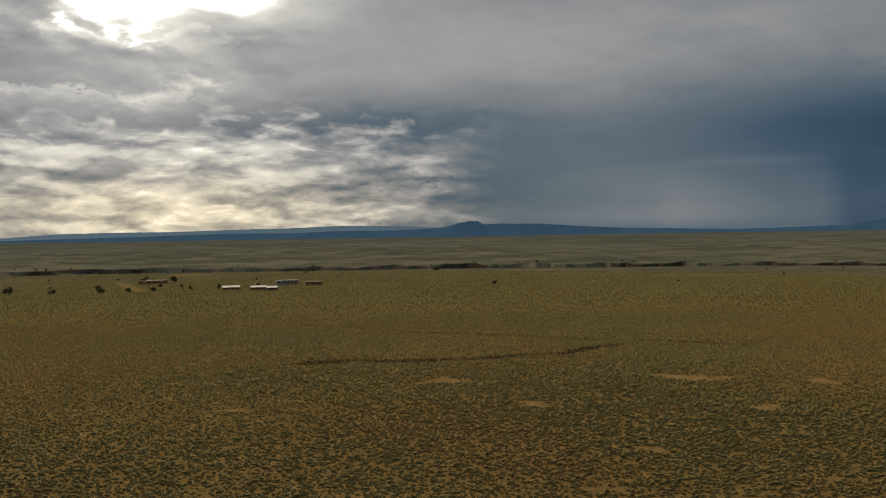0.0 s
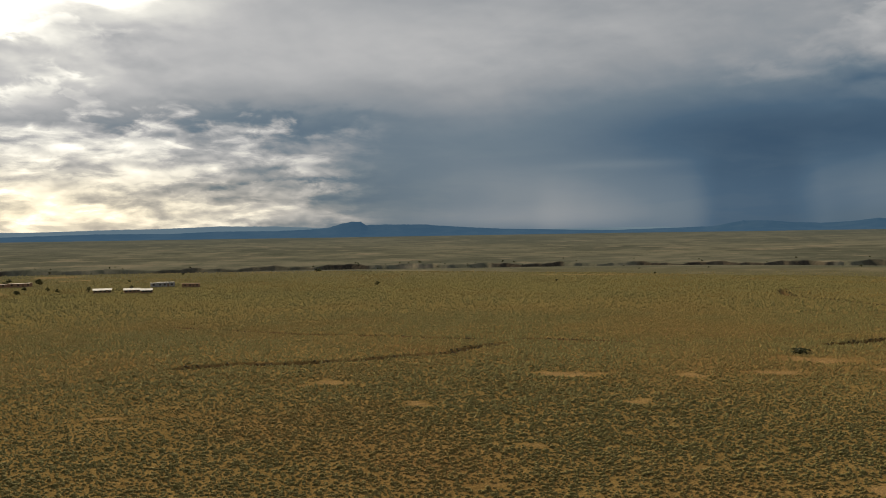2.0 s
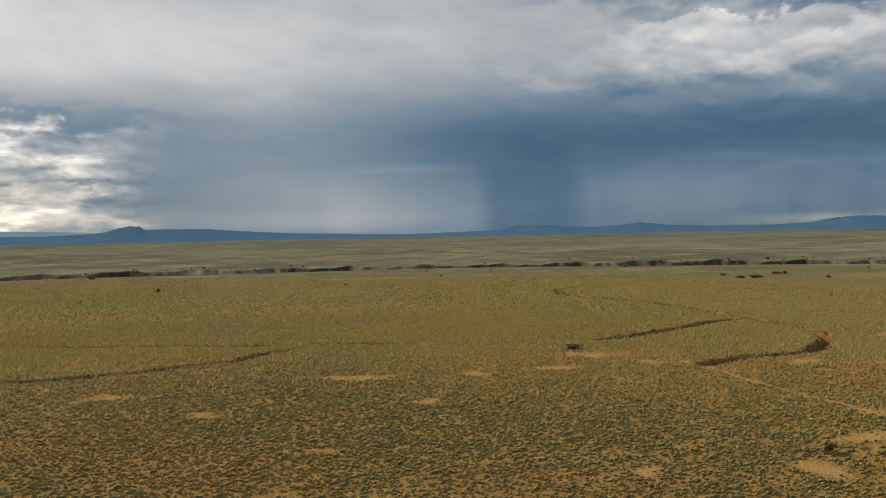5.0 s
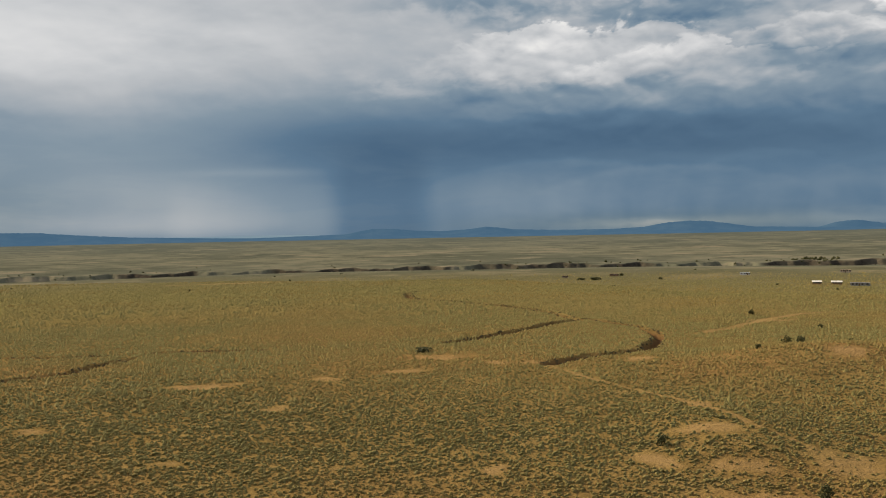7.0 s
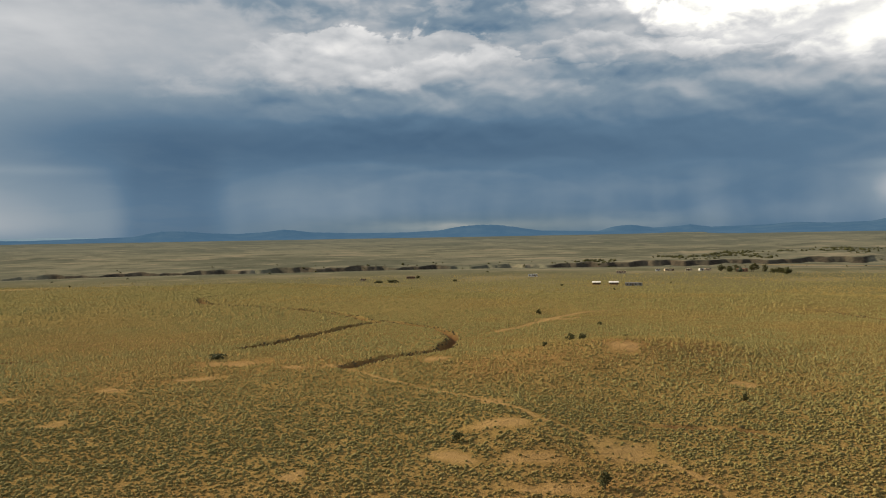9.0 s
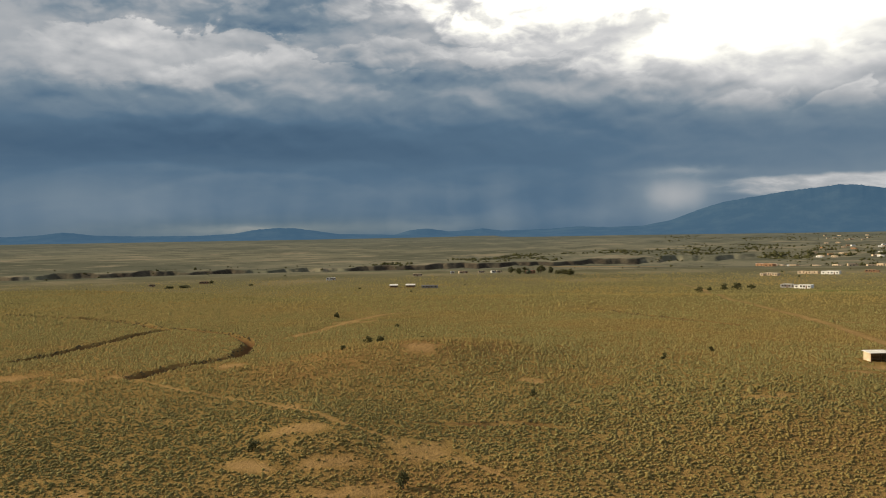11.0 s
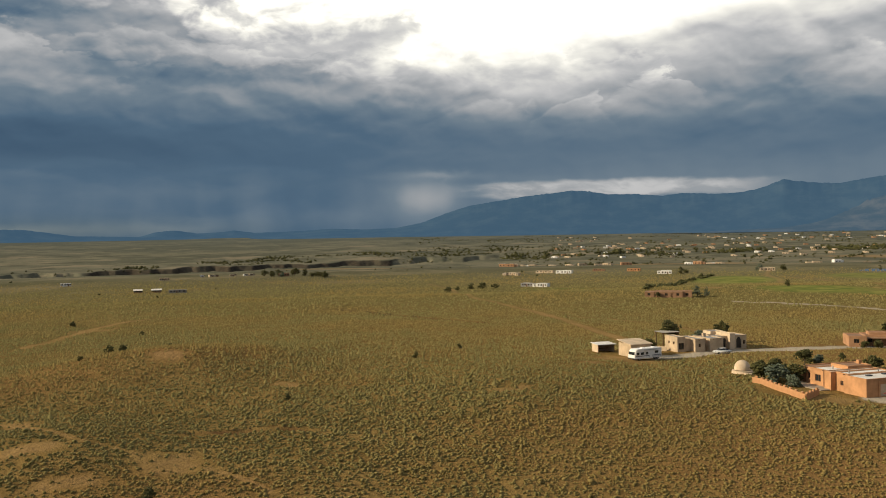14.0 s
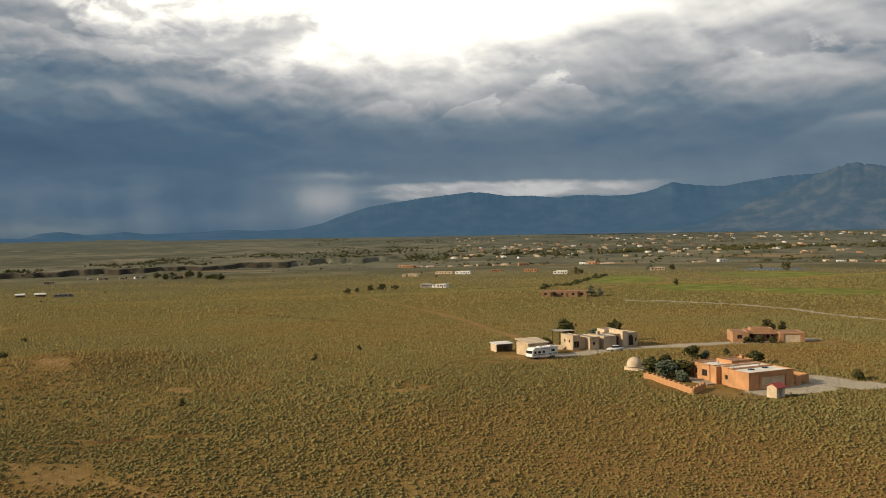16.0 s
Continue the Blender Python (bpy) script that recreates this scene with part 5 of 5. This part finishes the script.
# trees that stand singly or in small groups
for n, (x, y, h, wd, mt, lb) in enumerate([
    (430, -6, 5.5, 5.5, "leaf_grey", "tall grey-green tree beside the rust house"), (428, -10, 4.8, 4.5, "leaf_grey", "grey-green tree beside the rust house"), (420, 12, 2.6, 3.4, "leaf_dark", "dark tree at the rust house"),
    (572, 156, 3.2, 6.0, "leaf_dark", "low dark thicket by the track"), (586, 153, 3.0, 5.0, "leaf_dark", "low dark thicket by the track"), (598, 146, 4.0, 6.5, "leaf_dark", "dark bushy tree by the track"), (601, 138, 4.4, 7.5, "leaf_dark", "dark bushy tree by the track"), (603, 130, 3.6, 6.0, "leaf_dark", "dark bushy tree by the track"),
    (504, 570, 1.9, 11.0, "leaf_dark", "long low dark thicket on the plain"), (496, 578, 1.6, 8.0, "leaf_dark", "long low dark thicket on the plain"), (562, 598, 3.0, 5.0, "leaf_dark", "dark tree beside the small house"), (542, 529, 1.8, 5.0, "leaf_dark", "dark juniper on the plain"),
    (780, 3, 6.5, 7.5, "leaf_dark", "broad dark tree at the white house"), (800, -2, 3.4, 7.0, "leaf_dark", "dark thicket at the white house"),
    (796, 410, 6.5, 9, "leaf_dark", "dark tree round the red-roofed house"), (788, 398, 5.5, 8, "leaf_dark", "dark tree round the red-roofed house"), (803, 380, 8.5, 10, "leaf_dark", "tall dark tree by the red-roofed house"), (812, 372, 7.0, 9, "leaf_dark", "tall dark tree by the red-roofed house"),
    (797, 402, 5.0, 9, "leaf_dark", "dark tree round the red-roofed house"), (792, 388, 4.2, 8, "leaf_grey", "grey-green tree before the red-roofed house"), (807, 400, 6.0, 9, "leaf_dark", "dark tree round the red-roofed house"), (806, 384, 6.5, 9, "leaf_dark", "dark tree round the red-roofed house"), (788, 345, 4.5, 9, "leaf_dark", "dark windbreak tree on the plain"), (780, 337, 5.0, 8, "leaf_dark", "dark windbreak tree on the plain"), (793, 356, 4.0, 8, "leaf_dark", "dark windbreak tree on the plain"),
    (790, 350, 5.0, 9, "leaf_dark", "dark windbreak tree on the plain"), (787, 340, 5.5, 9, "leaf_dark", "dark windbreak tree on the plain"), (770, 333, 4.5, 8, "leaf_dark", "dark windbreak tree on the plain"),
    (-262, 521, 4.6, 8.0, "leaf_dark", "broad dark juniper by the pale road"), (-236, 520, 2.6, 5.0, "leaf_dark", "dark juniper by the pale road"), (-206, 519, 2.8, 6.0, "leaf_dark", "dark juniper by the pale road"), (-190, 521, 2.6, 5.0, "leaf_dark", "dark juniper by the pale road"), (-178, 530, 2.2, 5.0, "leaf_dark", "dark juniper by the pale road"), (-224, 560, 2.6, 4.0, "leaf_dark", "dark juniper by the pale road"),
    (-141, 541, 3.4, 4.0, "leaf_dark", "dark tree at the brick houses"), (-160, 545, 2.0, 3.4, "leaf_dark", "dark juniper in the scrub"), (-170, 560, 2.2, 3.6, "leaf_dark", "dark juniper in the scrub"), (-116, 540, 3.8, 4.0, "leaf_dark", "dark tree at the brick houses"), (32, 545, 2.4, 4.0, "leaf_dark", "dark juniper on the brow"), (-216, 624, 4.0, 6.0, "leaf_dark", "dark tree beside the low house"), (-196, 628, 4.4, 7.0, "leaf_dark", "dark tree beside the low house"),
    (829, -66, 6.0, 9, "leaf_grey", "grey-green tree at the cream house"), (826, -86, 6.0, 8, "leaf_dark", "dark tree at the cream house"), (502, -54, 4.0, 4.4, "leaf_dark", "dark tree at the edge of the fields"), (803, -160, 5.5, 4.0, "leaf_dark", "dark tree beside the pond"), (776, -176, 8.5, 5.0, "leaf_dark", "tall dark tree beside the pond"), (830, -185, 6.0, 6.0, "leaf_dark", "dark tree behind the pond"), (832, -190, 6.0, 6.0, "leaf_dark", "dark tree behind the pond")]):
    tree("tree", lb, x, y, h, wd, mt, 300 + n, 150, 0.06, "trees on the plain")


def woods(name, label, x, y, size, mat, seed, each=9):
    """Far woods: heaps of leaf clumps, too many to count."""
    r = np.random.default_rng(seed)
    n = len(x)
    z = ground_height(x, y)
    s = size * r.lognormal(0, 0.3, n)
    c = np.repeat(np.stack([x, y, z + 0.35 * s], -1), each, 0)
    sr = np.repeat(s, each)
    off = r.normal(0, 1, (n * each, 3))
    off *= (sr * r.uniform(0.2, 0.55, n * each) / np.linalg.norm(off, axis=1))[:, None]
    off[:, 2] = np.abs(off[:, 2]) * 1.1 - 0.25 * sr
    v, f = leaf_clumps(c + off, sr * r.uniform(0.26, 0.42, n * each), r)
    return tagged(mesh_of(name, v, f, M[mat], smooth=False), label, "trees", kind="stuff")


wr = np.random.default_rng(31)


def polar(r, a):
    a = np.radians(a)
    return r * np.sin(a), r * np.cos(a)


hub = wr.uniform(78, 113, 60)
a_ = np.repeat(hub, 14) + wr.normal(0, 0.45, 840)
woods("far_woods", "band of dark cottonwoods along the far town", *polar(np.repeat(2080 + (hub - 80) * 9 + wr.normal(0, 70, 60), 14) + wr.normal(0, 26, 840), a_), 5.6, "leaf_dark", 41)
hub = wr.uniform(72, 113, 260)
a_ = np.repeat(hub, 8) + wr.normal(0, 0.4, 2080)
woods("far_woods", "scattered dark trees in the far town", *polar(np.repeat(wr.uniform(1500, 3900, 260), 8) + wr.normal(0, 30, 2080), a_), 4.0, "leaf_dark", 42, 5)
hub = wr.uniform(54, 82, 40)
a_ = np.repeat(hub, 18) + wr.normal(0, 0.6, 720)
woods("far_woods", "dark junipers along the gorge", *polar(gorge_rim(a_) + np.repeat(np.abs(wr.normal(30, 60, 40)) + (hub > 58) * wr.uniform(0, 330, 40), 18) + wr.normal(0, 14, 720), a_), 4.2, "leaf_dark", 43, 6)
a_ = wr.uniform(-34, 54, 130)
woods("far_woods", "sparse dark junipers on the gorge rim", *polar(gorge_rim(a_) + wr.normal(10, 60, 130), a_), 3.2, "leaf_dark", 44, 6)
a_ = wr.uniform(-34, 84, 120)
woods("far_woods", "lone dark junipers dotting the far plain", *polar(wr.uniform(560, 1700, 120), a_), 2.2, "leaf_dark", 45, 5)
x_ = wr.uniform(480, 760, 150)
woods("hedge", "dark hedge along the edge of the green fields", x_, 20 - 0.02 * (x_ - 480) - 40 * ((x_ - 480) / 280) ** 2 + wr.normal(0, 1.5, 150), 2.4, "leaf_dark", 46, 5)


def pond():
    mat, q, b = surface("pond_water", 0.08)
    b.inputs["Base Color"].default_value = (0.16, 0.16, 0.14, 1)
    b.inputs["Specular IOR Level"].default_value = 0.5
    relief(q, b, q.noise(q.node("ShaderNodeTexCoord").outputs["Object"], 0.8, 3.0), 0.02, 0.3)
    th = np.linspace(0, 2 * math.pi, 48, endpoint=False)
    rad = 1 + 0.15 * np.sin(3 * th + 1) + 0.08 * np.sin(5 * th)
    x, y = 24 * rad * np.cos(th), 26 * rad * np.sin(th)
    v = np.concatenate([np.stack([x, y, 0 * x], -1), np.stack([x * 1.05, y * 1.05, 0 * x - 3.0], -1), [(0, 0, 0)]])
    k = np.arange(48)
    f = np.concatenate([np.stack([k, (k + 1) % 48, k * 0 + 96], -1), np.stack([k, k + 48, (k + 1) % 48], -1), np.stack([(k + 1) % 48, k + 48, (k + 1) % 48 + 48], -1)])
    ob = mesh_of("water", v, f, mat, smooth=False)
    zs = ground_height(814 + x, -170 + y)
    ob.matrix_world = pose(814, -170, float(zs.max()) + 0.08)
    return tagged(ob, "grey pond reflecting the cloudy sky", "pond", kind="structure")


pond()

# ---- scrub: far too many bushes to count ----
rng = np.random.default_rng(7)


def clump_shapes(sides, levels, count):
    """Low rounded bush shapes: rings of jittered points under one top point, of unit width."""
    shapes = []
    for _ in range(count):
        pts = []
        for k in range(levels):
            f = k / levels
            rad = (0.36, 0.5, 0.36)[k] if levels == 3 else (0.50, 0.38)[k] * (0.86 if levels == 1 else 1.0)
            for s in range(sides):
                th = 2 * math.pi * (s + 0.5 * (k % 2)) / sides
                q = rad * rng.uniform(0.72, 1.25)
                pts.append((q * math.cos(th), q * math.sin(th), (-0.06, 0.26, 0.52)[k] * rng.uniform(0.8, 1.2) if levels == 3 else (-0.05, 0.36)[k] * rng.uniform(0.8, 1.2)))
        pts.append((rng.uniform(-0.1, 0.1), rng.uniform(-0.1, 0.1), rng.uniform(0.48, 0.60)))
        shapes.append(pts)
    faces = []
    for k in range(levels - 1):
        for s in range(sides):
            a, b = k * sides + s, k * sides + (s + 1) % sides
            c, d = a + sides, b + sides
            faces += [(a, b, d), (a, d, c)] if k % 2 == 0 else [(a, b, c), (b, d, c)]
    for s in range(sides):
        faces.append(((levels - 1) * sides + s, (levels - 1) * sides + (s + 1) % sides, levels * sides))
    return np.array(shapes), np.array(faces)


def scatter(r0, r1, a0, a1, per_m2):
    area = 0.5 * radians(a1 - a0) * (r1 * r1 - r0 * r0)
    n = int(area * per_m2)
    r, a = np.sqrt(rng.uniform(r0 * r0, r1 * r1, n)), np.radians(rng.uniform(a0, a1, n))
    return r * np.sin(a), r * np.cos(a)


def scrub(name, label, x, y, sides, levels, size, fade, mat="sage", cleared=True):
    """fade: distances between which the stand thickens and thins out again."""
    if cleared:
        dens = 0.55 * value_noise(x, y, 31, 11) + 0.45 * value_noise(x, y, 9, 12)
        thin = np.interp(np.hypot(x, y), fade, [0, 1, 1, 0])
        keep = rng.uniform(0, 1, len(x)) < np.clip(1.35 * dens + 0.48, 0.3, 1) * thin
        keep &= (bare_ground(x, y) < 0.10 + 0.7 * rng.uniform(0, 1, len(x)) ** 4) & (gravel_ground(x, y) < 0.1) & (field_ground(x, y) < 0.3)
        keep &= banks(x, y) < 0.3
        for line, half in TRACKS:
            keep &= near_line(x, y, line) > half * 0.9
        for cx, cy, rad in CLEARED:
            keep &= np.hypot(x - cx, y - cy) > rad
        x, y = x[keep], y[keep]
    n = len(x)
    shapes, faces = clump_shapes(sides, levels, 24)
    s = size * rng.lognormal(0, 0.27, n) * (0.78 + 0.44 * value_noise(x, y, 40, 13))
    th = rng.uniform(0, 2 * math.pi, n)
    p = shapes[rng.integers(0, len(shapes), n)]
    c, q = np.cos(th)[:, None], np.sin(th)[:, None]
    tall = s * rng.uniform(0.55, 1.0, n) * (1.45 if levels == 1 else 1.0)
    vx = x[:, None] + s[:, None] * (c * p[:, :, 0] - q * p[:, :, 1])
    vy = y[:, None] + s[:, None] * (q * p[:, :, 0] + c * p[:, :, 1])
    vz = (ground_height(x, y) - 0.03)[:, None] + tall[:, None] * p[:, :, 2]
    k = p.shape[1]
    f = (faces[None] + (np.arange(n) * k)[:, None, None]).reshape(-1, 3)
    ob = mesh_of(name, np.stack([vx, vy, vz], -1).reshape(-1, 3), f, M[mat], smooth=True)
    return tagged(ob, label, "bushes", kind="stuff")


scrub("sagebrush", "grey-green sagebrush thickly dotted over dry soil", *scatter(88, 235, -33, 113, 2.7), 4, 2, 0.52, (87, 88, 150, 235))
scrub("sagebrush", "olive sagebrush clumps spread over the plain", *scatter(148, 380, -33, 113, 1.5), 4, 1, 0.64, (148, 235, 320, 380))
scrub("sagebrush", "fine specks of sagebrush towards the brow", *scatter(310, 900, -33, 113, 0.17), 4, 1, 1.0, (310, 390, 600, 900))
scrub("sagebrush", "sagebrush behind the first view", *scatter(20, 230, 113, 327, 0.15), 3, 2, 0.9, (0, 1, 150, 230))
scrub("sagebrush", "sagebrush right under the aircraft", *scatter(4, 90, -33, 113, 0.5), 3, 2, 0.8, (0, 1, 89, 91))


def along(line, half, per_m):
    """Points strewn beside a line, on both of its sides."""
    out = []
    for (x0, y0), (x1, y1) in zip(line, line[1:]):
        d = math.hypot(x1 - x0, y1 - y0)
        u = rng.uniform(0, 1, max(1, int(d * per_m)))
        v = rng.choice([-1, 1], len(u)) * rng.uniform(0.9, 1.7, len(u)) * half
        out.append(np.stack([x0 + (x1 - x0) * u - (y1 - y0) / d * v, y0 + (y1 - y0) * u + (x1 - x0) / d * v]))
    return np.concatenate(out, 1)


for line, depth, half in WASHES:
    scrub("wash_brush", "dark brown brush lining a dry wash", *along(line, half, 0.8 + 0.7 * depth), 4, 2, 0.34 + 0.24 * depth, None, "wash_brush", False)
